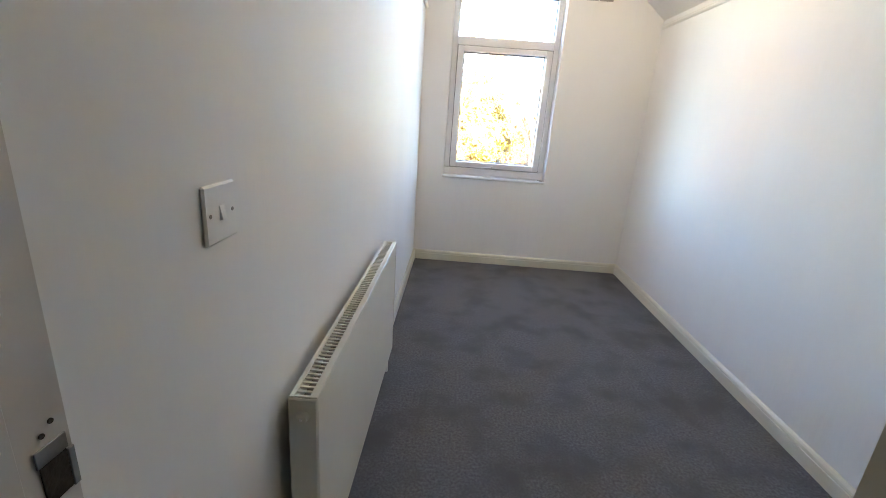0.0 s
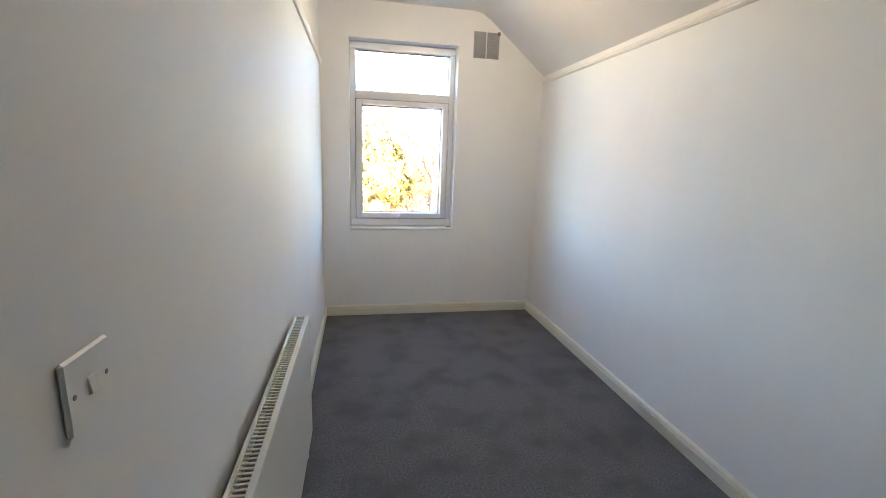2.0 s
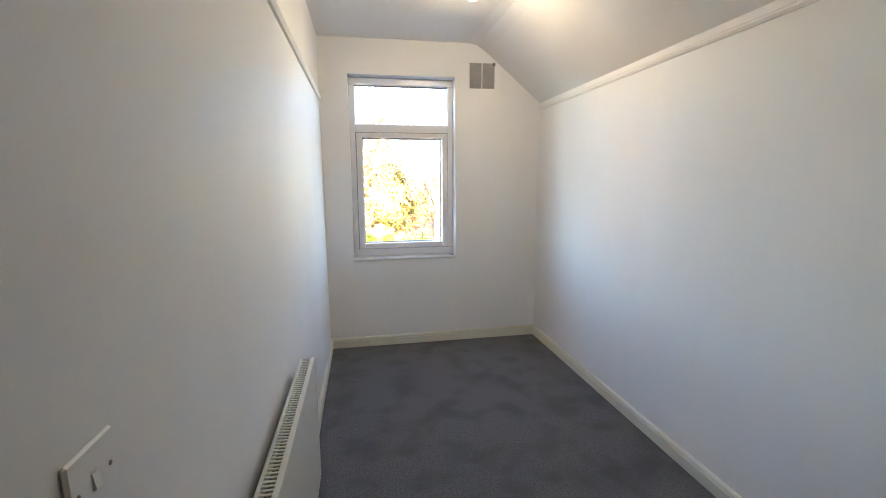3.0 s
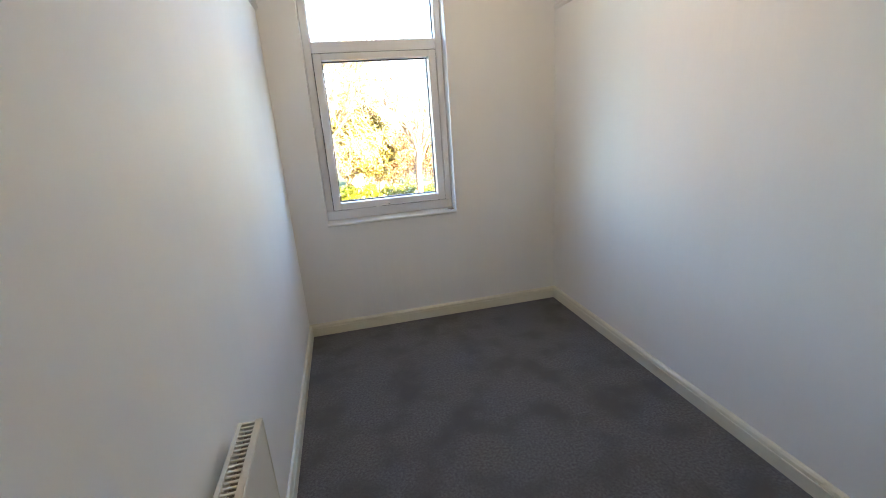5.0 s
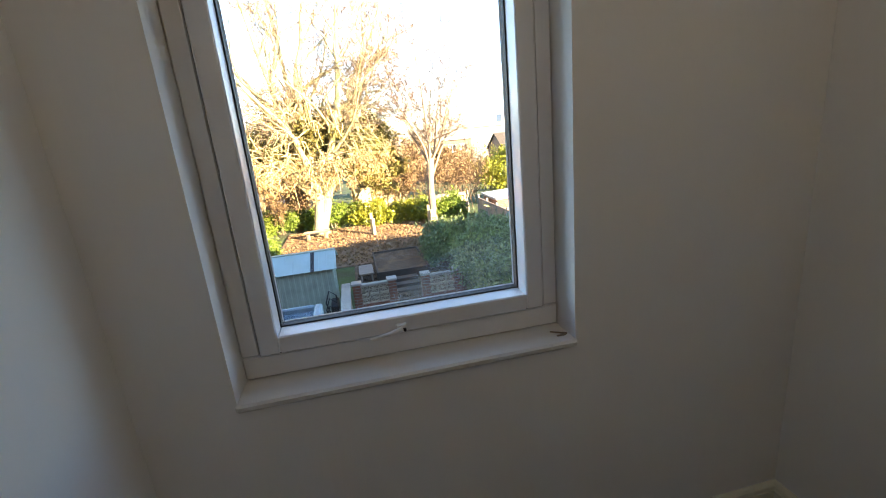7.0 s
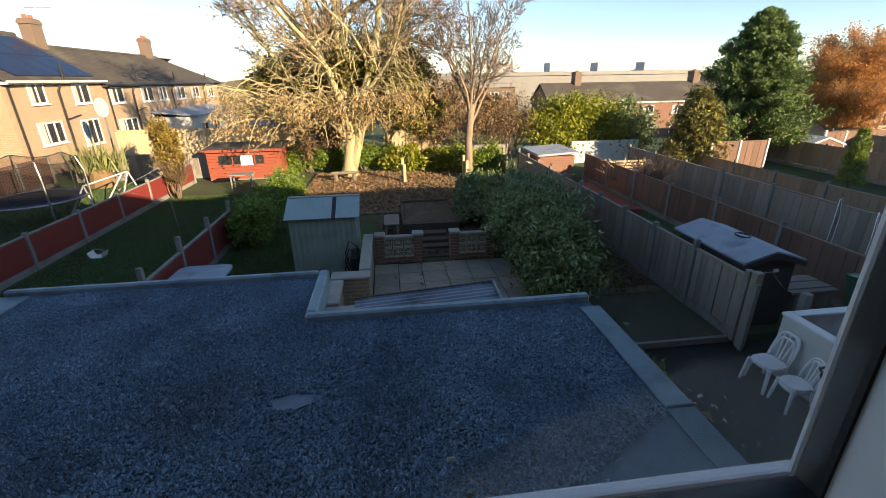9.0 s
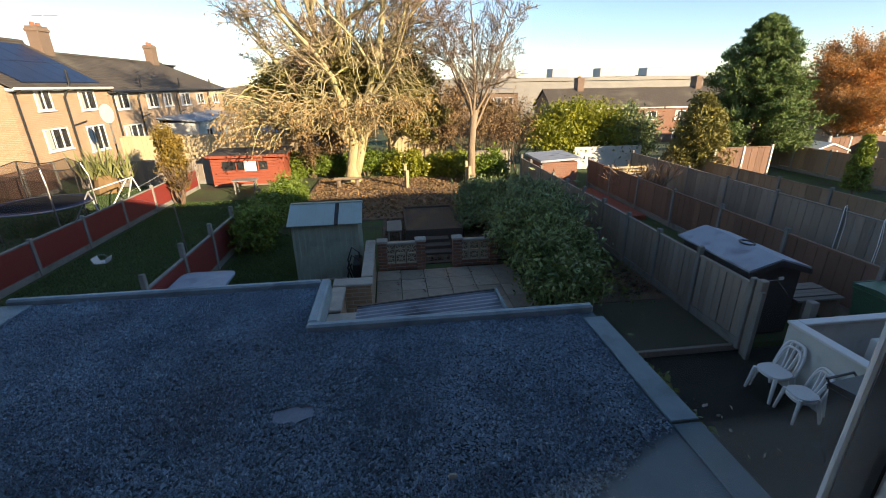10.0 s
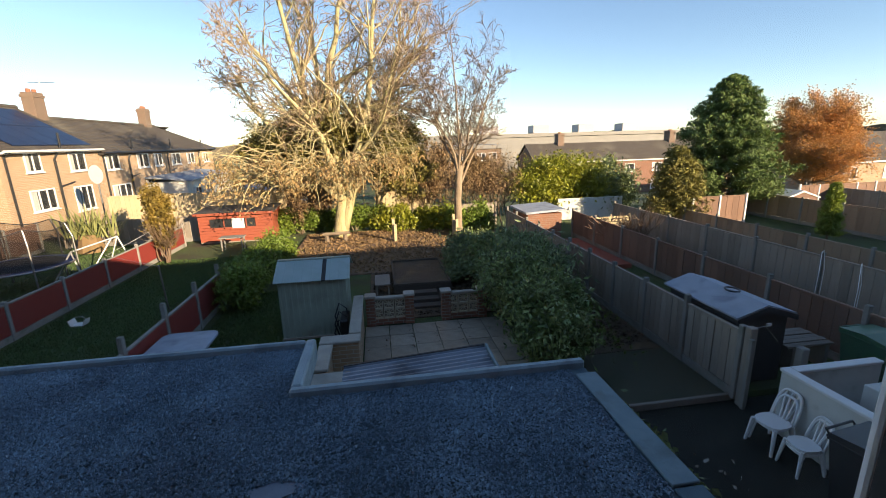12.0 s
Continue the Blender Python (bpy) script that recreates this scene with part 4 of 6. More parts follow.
def garden_wall(name, boxes, label):
    ob = thing(name, label, "garden wall", at=(0, 0, G))
    for x0, y0, x1, y1, h in boxes:
        part("brickwork", Geo().box(x0, y0, -0.1, x1, y1, h, 0.004), M_BRICK, ob)
        part("coping", Geo().box(x0 - 0.03, y0 - 0.03, h + 0.001, x1 + 0.03, y1 + 0.03, h + 0.055, 0.014), M_COPING, ob, "pale worn coping")


garden_wall("garden_wall", ((0.05, 11.45, 0.2, 13.3, 0.74), (-0.42, 11.15, 0.2, 11.38, 0.72), (-0.42, 10.3, -0.25, 11.08, 0.7), (-0.42, 9.95, 0.1, 10.22, 0.66)), "stepped brick garden wall with pale coping")
pl = thing("weathered_plank", "pale weathered plank leaning by a garden wall", "plank", at=(-0.45, 9.9, G))
part("board", Geo().box(-0.05, -0.6, 0.55, 0.05, 0.5, 0.58, 0.005), M_COPING, pl)
part("strut", Geo().box(-0.04, -0.5, 0, 0.04, -0.44, 0.55, 0.004).box(-0.04, 0.36, 0, 0.04, 0.42, 0.55, 0.004), M_GREYWOOD, pl)

# corrugated lean-to roof beside the extension
lean = thing("lean_to_roof", "frosted grey corrugated plastic lean-to roof", "lean-to", at=(0.2, 6.86, -1.0))
w, d, n = 1.56, 1.75, 138
ribs = [(d * i / n, 0.006 * math.sin(i * math.pi / 3) + (0.012 if i % 46 < 5 else 0)) for i in range(n + 1)]
sheet = part("sheet", Geo().prism(ribs + [(a, b - 0.005) for a, b in reversed(ribs)], 0, 0, w), M_POLY, lean)
sheet.matrix_basis = pose(0, 0, 0, 0, -math.degrees(math.atan2(0.10, w)), 0)
part("edge_trim", Geo().prism([(0, -0.05), (w, 0.05), (w, 0.12), (0, 0.02)], 1, d + 0.001, d + 0.025), M_BLACKPLASTIC, lean, "black edge trim")
part("side_trim", Geo().box(w + 0.001, 0, 0.03, w + 0.03, d, 0.135, 0.006), M_LEAD, lean)
for x in (0.05, w - 0.05):
    part("post", Geo().box(x - 0.03, d - 0.1, G + 1.0, x + 0.03, d - 0.04, 0.0 if x < 1 else 0.08, 0.005), M_GREYWOOD, lean)

# raised vegetable bed
bed = thing("raised_bed", "old timber raised bed full of dark earth", "raised bed", at=(0.95, 15.3, G))
for x0, y0, x1, y1 in ((0, 0.0, 1.55, 0.05), (0, 2.4, 1.55, 2.45), (0, 0.052, 0.05, 2.398), (1.5, 0.052, 1.55, 2.398)):
    part("plank", Geo().box(x0, y0, 0, x1, y1, 0.32, 0.006), M_DARKWOOD, bed)
part("earth", Geo().box(0.052, 0.052, 0, 1.498, 2.398, 0.26), M_SOIL, bed)
steps = thing("timber_steps", "dark timber steps up to the raised bed", "steps", at=(1.3, 14.2, G))
for i in range(3):
    part("tread", Geo().box(0, i * 0.3, 0, 0.75, i * 0.3 + 0.26, 0.07 + i * 0.07, 0.01), M_DARKWOOD, steps)
tb = thing("small_bench", "small grey weathered garden bench", "bench", at=(0.45, 15.0, G))
part("top", Geo().box(0, 0, 0.4, 0.4, 0.9, 0.44, 0.006), M_GREYWOOD, tb)
for x, y in ((0.03, 0.05), (0.33, 0.05), (0.03, 0.81), (0.33, 0.81)):
    part("leg", Geo().box(x, y, 0, x + 0.04, y + 0.04, 0.399), M_GREYWOOD, tb)


# ---- metal garden shed ----
shed = thing("metal_shed", "pale green ribbed steel garden shed with frosted roof", "shed", at=(-1.45, 13.1, G))
w, d, h0, h1 = 1.33, 1.15, 1.27, 1.55


def ribbed(length, height, axis_x=True, step=0.12):
    pts, out = [], []
    k = int(length / step)
    for i in range(k):
        a = length * i / k
        s = length / k
        pts += [(a, 0), (a + s * 0.42, 0), (a + s * 0.5, -0.014), (a + s * 0.86, -0.014)]
    pts.append((length, 0))
    out = pts + [(a, b + 0.006) for a, b in reversed(pts)]
    return Geo().prism(out, 2, 0, height)


part("front_wall", ribbed(w, h0), M_SHEDGREEN, shed)
back = part("back_wall", ribbed(w, h0 + 0.2), M_SHEDGREEN, shed)
back.location = (0, d, 0)
for x in (0.0, w):
    s = part("side_wall", ribbed(d, h0 + 0.05), M_SHEDGREEN, shed)
    s.matrix_basis = pose(x, 0, 0, 0, 0, 90)
part("corner_post", Geo().box(-0.02, -0.02, 0, 0.02, 0.02, h0, 0.003), M_SHEDGREEN, shed)
part("corner_post", Geo().box(w - 0.02, -0.02, 0, w + 0.02, 0.02, h0, 0.003), M_SHEDGREEN, shed)
for x0, x1, m, nm in ((-0.09, 0.86, M_SHEDROOF, "roof_sheet"), (0.862, 0.945, M_BLACKWOOD, "roof_strip"), (0.947, w + 0.11, M_SHEDROOF, "roof_sheet")):
    r = part(nm, Geo().box(x0, 0, 0, x1, 0.72, 0.02, 0.004), m, shed)
    r.matrix_basis = pose(0, -0.10, h0 + 0.005, 26, 0, 0)
for i in range(9):
    r = part("roof_rib", Geo().box(-0.08 + i * 0.185, 0, 0.021, -0.06 + i * 0.185, 0.72, 0.032, 0.003), M_SHEDROOF, shed)
    r.matrix_basis = pose(0, -0.10, h0 + 0.005, 26, 0, 0)
r = part("roof_sheet", Geo().box(-0.09, 0, 0, w + 0.11, 0.74, 0.02, 0.004), M_SHEDROOF, shed)
r.matrix_basis = pose(0, 0.55, h0 + 0.32, -26, 0, 0)
part("ridge", Geo().box(-0.09, 0.49, h0 + 0.315, w + 0.11, 0.6, h0 + 0.345, 0.008), M_SHEDGREEN, shed)
part("base_rail", Geo().box(-0.04, -0.05, 0, w + 0.04, -0.0165, 0.05, 0.005), M_GREYWOOD, shed)


def armchair():
    """A black tubular garden chair folded against the shed."""
    ob = thing("folded_chair", "black tubular chairs leaning beside the shed", "chair", at=(-0.22, 12.45, G))
    for k in range(3):
        pts = [(0.0, 0.15 * k, 0.1), (-0.12, 0.15 * k, 0.35 + 0.12 * k), (-0.02, 0.15 * k, 0.62 + 0.12 * k), (0.12, 0.15 * k, 0.5 + 0.12 * k), (0.16, 0.15 * k, 0.0)]
        part("arm_tube", Geo().tube(pts, [0.016] * 5, 7), M_BLACKPLASTIC, ob)
    part("sling", Geo().box(0.0, -0.05, 0.05, 0.16, 0.5, 0.62, 0.02), M_BLACKPLASTIC, ob)


armchair()

# grey rounded table top beside the red fence
tab = thing("garden_table", "frosted grey table with a rounded top on the lawn", "table", at=(-2.9, 11.6, G))
o = []
for cx, cy, a0 in ((0.33, 0.62, 0), (-0.33, 0.62, 90), (-0.33, -0.62, 180), (0.33, -0.62, 270)):
    o += [(cx + 0.16 * math.cos(radians(a0 + a)), cy + 0.16 * math.sin(radians(a0 + a))) for a in (0, 30, 60, 90)]
part("tabletop", Geo().prism(o, 2, 0.62, 0.66), M_FROSTFELT, tab)
for x, y in ((-0.35, -0.6), (0.35, -0.6), (-0.35, 0.6), (0.35, 0.6)):
    part("leg", Geo().tube([(x, y, 0), (x * 0.9, y * 0.9, 0.62)], [0.02, 0.02], 8), M_METAL, tab)
tray = thing("plastic_tub", "small white plastic tub lying on the lawn", "tub", at=(-6.5, 15.0, G))
part("tub_body", Geo().prism([(-0.13, 0.0), (0.13, 0.0), (0.18, 0.14), (0.165, 0.14), (0.12, 0.02), (-0.12, 0.02), (-0.165, 0.14), (-0.18, 0.14)], 1, -0.12, 0.12), M_PLASTIC, tray)
part("tub_handle", Geo().tube([(-0.16, 0, 0.13), (-0.08, 0, 0.2), (0.08, 0, 0.2), (0.16, 0, 0.13)], [0.006] * 4, 6), M_PLASTIC, tray)
pole = thing("washing_pole", "thin grey washing line pole in the lawn", "pole", at=(-4.55, 15.1, G))
part("shaft", Geo().tube([(0, 0, 0), (-0.05, 0, 1.3)], [0.022, 0.02], 8), M_METAL, pole)
part("line", Geo().tube([(-0.05, 0, 1.28), (-2.9, 3.0, 0.95), (-2.9, 8, 1.3)], [0.004] * 3, 4), M_PLASTIC, pole)

# ---- black shed, gate and yard on the far side of the fence ----
bs = thing("black_shed", "small black timber shed with frosted felt roof", "shed", at=(6.12, 9.82, G))
part("body", Geo().prism([(0.03, 0), (0.93, 0), (0.93, 1.16), (0.48, 1.3), (0.03, 1.16)], 1, 0.02, 1.62), M_BLACKWOOD, bs)
for x0, z0, x1, z1 in ((-0.05, 1.17, 0.48, 1.34), (0.48, 1.34, 1.02, 1.17)):
    part("roof_slope", Geo().prism([(x0, z0), (x1, z1), (x1, z1 + 0.03), (x0, z0 + 0.03)], 1, -0.05, 1.72), M_FROSTFELT, bs, "frosted grey roofing felt")
part("barge_board", Geo().prism([(-0.06, 1.08), (0.48, 1.26), (1.03, 1.08), (1.03, 1.17), (0.48, 1.345), (-0.06, 1.17)], 1, -0.075, -0.052), M_BLACKWOOD, bs)
part("number_plate", Geo().box(0.55, -0.005, 0.98, 0.64, 0.019, 1.03, 0.002), M_PLASTIC, bs, "white label")
part("roof_hose", Geo().tube([(0.5 + 0.1 * math.cos(a), 0.7 + 0.13 * math.sin(a), 1.37) for a in (0.35 * i for i in range(19))], [0.015] * 19, 6), M_BLACKPLASTIC, bs, "coil of black hose")
gate = thing("gate_post", "weathered timber gate post with wire", "post", at=(6.02, 9.44, G - 0.1))
part("timber", Geo().box(-0.06, -0.06, 0, 0.06, 0.06, 1.3, 0.012), M_GREYWOOD, gate)
part("side_batten", Geo().box(-0.09, -0.13, 0, -0.03, -0.065, 1.15, 0.008), M_POST, gate)
part("wire", Geo().tube([(0.0, 0, 1.28), (0.2, -0.02, 1.3), (0.42, -0.05, 1.05)], [0.006] * 3, 5), M_METAL, gate)
post2 = thing("gate_post", "short grey concrete gate post", "post", at=(6.62, 9.15, G - 0.1))
part("timber", Geo().box(-0.06, -0.06, 0, 0.06, 0.06, 1.05, 0.012), M_POST, post2)

dw = thing("dwarf_wall", "white rendered low yard wall with pale coping", "garden wall", at=(5.98, 8.75, G - 0.1))
part("side", Geo().box(0, -1.6, 0, 0.1, 0.1, 0.92, 0.006), M_WHITEWALL, dw)
part("back", Geo().box(0.102, 0, 0, 1.5, 0.1, 0.92, 0.006), M_WHITEWALL, dw)
part("side_coping", Geo().box(-0.02, -1.6, 0.922, 0.12, 0.12, 0.965, 0.01), M_WHITE, dw)
part("back_coping", Geo().box(0.122, -0.02, 0.922, 1.5, 0.12, 0.965, 0.01), M_WHITE, dw)
part("inner_step", Geo().box(0.75, -0.7, 0, 1.45, -0.35, 0.9, 0.01), M_WHITEWALL, dw)


def wheelie_bin(at, mat, label, turn=0):
    ob = thing("wheelie_bin", label, "bin", "wheelie bins", at, turn)
    o = Geo()
    o.add([(-0.22, -0.25, 0), (0.22, -0.25, 0), (0.22, 0.22, 0), (-0.22, 0.22, 0), (-0.28, -0.33, 0.95), (0.28, -0.33, 0.95), (0.28, 0.33, 0.95), (-0.28, 0.33, 0.95)],
          [(0, 3, 2, 1), (4, 5, 6, 7), (0, 1, 5, 4), (1, 2, 6, 5), (2, 3, 7, 6), (3, 0, 4, 7)])
    part("body", o, mat, ob)
    part("rim", Geo().box(-0.3, -0.36, 0.952, 0.3, 0.35, 0.985, 0.01), mat, ob)
    part("lid", Geo().prism([(-0.37, 0.987), (0.36, 0.987), (0.33, 1.04), (0.0, 1.07), (-0.34, 1.02)], 0, -0.3, 0.3), mat, ob)
    part("handle", Geo().tube([(-0.2, 0.38, 0.96), (-0.2, 0.42, 1.0), (0.2, 0.42, 1.0), (0.2, 0.38, 0.96)], [0.014] * 4, 7), mat, ob)
    for x in (-0.24, 0.24):
        part("wheel", Geo().tube([(x - 0.025, 0.25, 0.1), (x + 0.025, 0.25, 0.1)], [0.1, 0.1], 16), M_BLACKPLASTIC, ob)


wheelie_bin((8.12, 9.3, G - 0.1), M_GREENBIN, "green wheelie bin with a frosted lid")
wheelie_bin((5.52, 7.25, G - 0.1), M_BLACKPLASTIC, "dark grey wheelie bin in the yard", 8)
pal = thing("plank_stack", "stack of weathered planks in the next garden", "planks", at=(7.35, 10.0, G))
for i in range(5):
    part("plank", Geo().box(0.0, i * 0.13, 0.42 + 0.01 * (i % 2), 0.9, i * 0.13 + 0.11, 0.46 + 0.01 * (i % 2), 0.005), M_GREYWOOD, pal)
for x in (0.1, 0.75):
    part("trestle", Geo().box(x, 0, 0, x + 0.08, 0.64, 0.418, 0.006), M_GREYWOOD, pal)


def plastic_chair(at, turn):
    """A moulded patio chair: splayed legs, dished seat and a slotted fan back."""
    ob = thing("patio_chair", "white moulded plastic patio chair, stacked, frosted", "chair", "patio chairs", at, turn)
    seat = []
    for i in range(20):
        a = 2 * math.pi * i / 20
        seat.append((0.21 * math.copysign(abs(math.cos(a)) ** 0.7, math.cos(a)), 0.21 * math.copysign(abs(math.sin(a)) ** 0.7, math.sin(a))))
    part("seat", Geo().prism(seat, 2, 0.42, 0.445), M_PLASTIC, ob)
    part("apron", Geo().prism([(x * 0.93, y * 0.93) for x, y in seat], 2, 0.385, 0.419), M_PLASTIC, ob)
    for sx in (-1, 1):
        part("front_leg", Geo().tube([(sx * 0.18, -0.17, 0.42), (sx * 0.22, -0.22, 0.0)], [0.034, 0.022], 6), M_PLASTIC, ob)
        part("back_leg", Geo().tube([(sx * 0.17, 0.17, 0.42), (sx * 0.21, 0.26, 0.0)], [0.034, 0.022], 6), M_PLASTIC, ob)
    arc = []
    for i in range(17):
        a = math.pi * i / 16
        up = max(0.0, math.sin(a)) ** 0.6
        arc.append((0.185 * math.copysign(abs(math.cos(a)) ** 0.55, math.cos(a)), 0.19 + 0.13 * up, 0.43 + 0.46 * up))
    part("back_frame", Geo().tube(arc, [0.024] * 17, 7), M_PLASTIC, ob, smooth=True)
    for k in (-0.5, 0, 0.5):
        part("back_slat", Geo().tube([(0.10 * k, 0.2, 0.43), (0.15 * k, 0.27, 0.64), (0.19 * k, 0.315, 0.87 - 0.03 * abs(k))], [0.017, 0.02, 0.02], 6), M_PLASTIC, ob)
    return ob


c = plastic_chair((5.67, 8.58, G - 0.1), -85)
c.scale = (0.85, 0.85, 0.85)
small = Matrix.Scale(0.85, 4)
c2 = copy_thing(c, pose(5.675, 8.58, G - 0.057, 0, 0, -85) @ small)
c3 = copy_thing(c, pose(5.66, 8.14, G - 0.1, 0, 0, -97) @ small)
c4 = copy_thing(c, pose(5.665, 8.14, G - 0.057, 0, 0, -97) @ small)
scrap = RNG.uniform((4.3, 7.6, G - 0.095), (5.1, 8.6, G - 0.09), (14, 3))
tagged(new("litter", leaf_mesh("litter", scrap, 0.045, M_COPING)), "pale scraps of litter on the yard", "litter", kind="stuff")


# ---- trampoline, goal frame and sheds ----
tr = thing("trampoline", "round trampoline with blue pad and black safety net", "trampoline", at=(-9.9, 18.3, G))
R = 1.3
ringp = [(R * math.cos(a), R * math.sin(a)) for a in (2 * math.pi * i / 32 for i in range(33))]
part("frame_ring", Geo().tube([(x, y, 0.75) for x, y in ringp], [0.03] * 33, 6), M_METAL, tr)
pad = Geo()
pad.add([(x * k, y * k, z) for x, y in ringp[:32] for k, z in ((1.02, 0.76), (0.82, 0.78))], [(2 * i, 2 * ((i + 1) % 32), 2 * ((i + 1) % 32) + 1, 2 * i + 1) for i in range(32)])
part("blue_pad", pad, M_BLUE, tr, "blue edge pad")
part("jump_mat", Geo().prism([(x * 0.82, y * 0.82) for x, y in ringp[:32]], 2, 0.755, 0.765), M_NET, tr)
for k in range(6):
    a = 2 * math.pi * k / 6 + 0.3
    part("net_pole", Geo().tube([(R * 1.05 * math.cos(a), R * 1.05 * math.sin(a), 0), (R * 1.05 * math.cos(a), R * 1.05 * math.sin(a), 1.5), (R * 0.95 * math.cos(a), R * 0.95 * math.sin(a), 1.95)], [0.025] * 3, 6), M_METAL, tr)
net = Geo()
rows_ = 7
for i in range(96):
    a = 2 * math.pi * i / 96
    sag = 0.14 * abs(math.sin(3 * a - 0.9))
    for k in range(rows_):
        u = k / (rows_ - 1)
        r_ = R * (1 - 0.03 * u - 0.10 * math.sin(math.pi * u) * abs(math.sin(3 * a - 0.9)))
        net.v.append((r_ * math.cos(a), r_ * math.sin(a), 0.78 + (1.17 - sag) * u))
for i in range(96):
    for k in range(rows_ - 1):
        p_, q_ = i * rows_ + k, (i + 1) % 96 * rows_ + k
        net.f.append((p_, q_, q_ + 1, p_ + 1))
part("safety_net", net, M_MESH, tr, "sagging black mesh net", smooth=True)
part("net_hem", Geo().tube([net.v[(i % 96) * rows_ + rows_ - 1] for i in range(97)], [0.014] * 97, 5, False), M_NET, tr)

goal = thing("goal_frame", "white tubular metal play frame on a lawn", "play frame", at=(-8.75, 18.7, G))
part("crossbar", Geo().tube([(0, 0, 1.0), (0.1, 2.3, 1.0)], [0.026] * 2, 8), M_WHITE, goal)
for x, y, x2, y2 in ((-0.55, -0.25, 0, 0), (0.25, -0.05, 0, 0), (-0.4, 2.5, 0.1, 2.3), (0.4, 2.35, 0.1, 2.3)):
    part("leg", Geo().tube([(x, y, 0), (x2, y2, 1.0)], [0.023] * 2, 8), M_WHITE, goal)
part("brace", Geo().tube([(-0.3, 1.2, 0.0), (0.05, 2.0, 0.97)], [0.022] * 2, 6), M_WHITE, goal)

rs = thing("red_shed", "red boarded summerhouse with a long window", "shed", at=(-6.9, 23.6, G))
w, d, h = 3.0, 2.2, 1.28
part("floor_base", Geo().box(0, 0, 0, w, d, 0.06), M_GREYWOOD, rs)
for i in range(10):
    z0, z1 = 0.06 + i * 0.122, 0.06 + (i + 1) * 0.122 - 0.004
    if 0.62 < (z0 + z1) / 2 < 1.05:
        for a, b in ((0, 0.45), (2.3, w)):
            part("board", Geo().box(a, -0.02, z0, b, 0.01, z1, 0.004), M_REDSHED, rs)
    else:
        part("board", Geo().box(0, -0.02, z0, w, 0.01, z1, 0.004), M_REDSHED, rs)
part("side_wall", Geo().box(0, 0.012, 0.06, 0.03, d, h, 0.004).box(w - 0.03, 0.012, 0.06, w, d, h, 0.004).box(0.03, d - 0.03, 0.06, w - 0.03, d, h), M_REDSHED, rs)
sw_ = part("shed_window", Geo().box(0.45, 0.012, 0.6, 2.3, 0.02, 1.06), M_WINDARK, rs, "dark window opening")
part("mullion", Geo().box(1.0, -0.02, 0.6, 1.04, 0.011, 1.06).box(1.9, -0.02, 0.6, 1.94, 0.011, 1.06), M_REDSHED, sw_)
part("white_board", Geo().box(1.35, -0.035, 0.62, 1.85, -0.022, 1.04, 0.003), M_WHITE, sw_, "white sheet in the window")
part("roof", Geo().prism([(-0.15, 1.25), (d + 0.15, 1.42), (d + 0.15, 1.47), (-0.15, 1.3)], 0, -0.12, w + 0.12), M_TILE, rs)
part("fascia", Geo().box(-0.12, -0.18, 1.2, w + 0.12, -0.151, 1.31, 0.004), M_REDSHED, rs)
pt = thing("picnic_table", "small grey timber garden table", "table", at=(-5.6, 21.9, G))
part("tabletop", Geo().box(0, 0, 0.5, 0.9, 0.5, 0.54, 0.005), M_POST, pt)
for x, y in ((0.05, 0.05), (0.8, 0.05), (0.05, 0.4), (0.8, 0.4)):
    part("leg", Geo().box(x, y, 0, x + 0.05, y + 0.05, 0.499), M_POST, pt)
logs = thing("log_seat", "rough log bench at the foot of the tree", "bench", at=(-1.7, 22.4, G))
part("seat", Geo().tube([(0, 0, 0.36), (1.1, 0.1, 0.36)], [0.07, 0.06], 8), M_BARKGREY, logs)
for x in (0.15, 0.9):
    part("stump", Geo().tube([(x, 0.05, 0), (x, 0.05, 0.3)], [0.1, 0.09], 8), M_BARKGREY, logs)
for x, h in ((1.22, 0.95), (1.28, 0.75), (3.75, 1.0), (3.85, 0.8)):
    p_ = thing("pale_stake", "pale split timber stake in the bed", "stake", "stakes", at=(x, 21.0 + h, G))
    part("stake", Geo().box(-0.06, -0.05, 0, 0.06, 0.05, h, 0.012), M_PALEWOOD, p_)

hut = thing("brick_outhouse", "small brick outhouse with a frosted lean-to roof", "outhouse", at=(6.4, 20.3, G))
part("wall", Geo().box(0, 0, -0.1, 1.4, 1.9, 1.1), M_BRICKRED, hut)
part("roof", Geo().prism([(-0.1, 1.12), (1.5, 1.2), (1.5, 1.28), (-0.1, 1.2)], 1, -0.12, 2.0), M_FROSTFELT, hut)
part("doorway", Geo().box(1.401, 0.3, -0.1, 1.42, 1.1, 1.0, 0.004), M_BLACKWOOD, hut)
deck = setting("pavement_red_deck", Geo().box(6.9, 16.2, G - 0.1, 8.35, 20.0, G + 0.12, 0.01), M_REDSHED, "faded red timber deck")
rail_ = thing("timber_edging", "long weathered timber bed edging", "edging", at=(6.85, 10.8, G))
part("sleeper", Geo().box(0, 0, 0, 0.12, 8.4, 0.3, 0.01), M_GREYWOOD, rail_)
lat = thing("lattice_panel", "pale slatted timber panel across a garden", "panel", at=(8.7, 19.6, G))
for i in range(6):
    part("slat", Geo().box(0, 0, 0.35 + i * 0.11, 1.6, 0.03, 0.43 + i * 0.11, 0.004), M_PALEWOOD, lat)
for x in (0, 0.8, 1.55):
    part("post", Geo().box(x, 0.031, 0, x + 0.06, 0.09, 1.05, 0.004), M_PALEWOOD, lat)
pw = thing("pale_garden_wall", "pale rendered wall at the garden end", "garden wall", at=(9.4, 24.4, G))
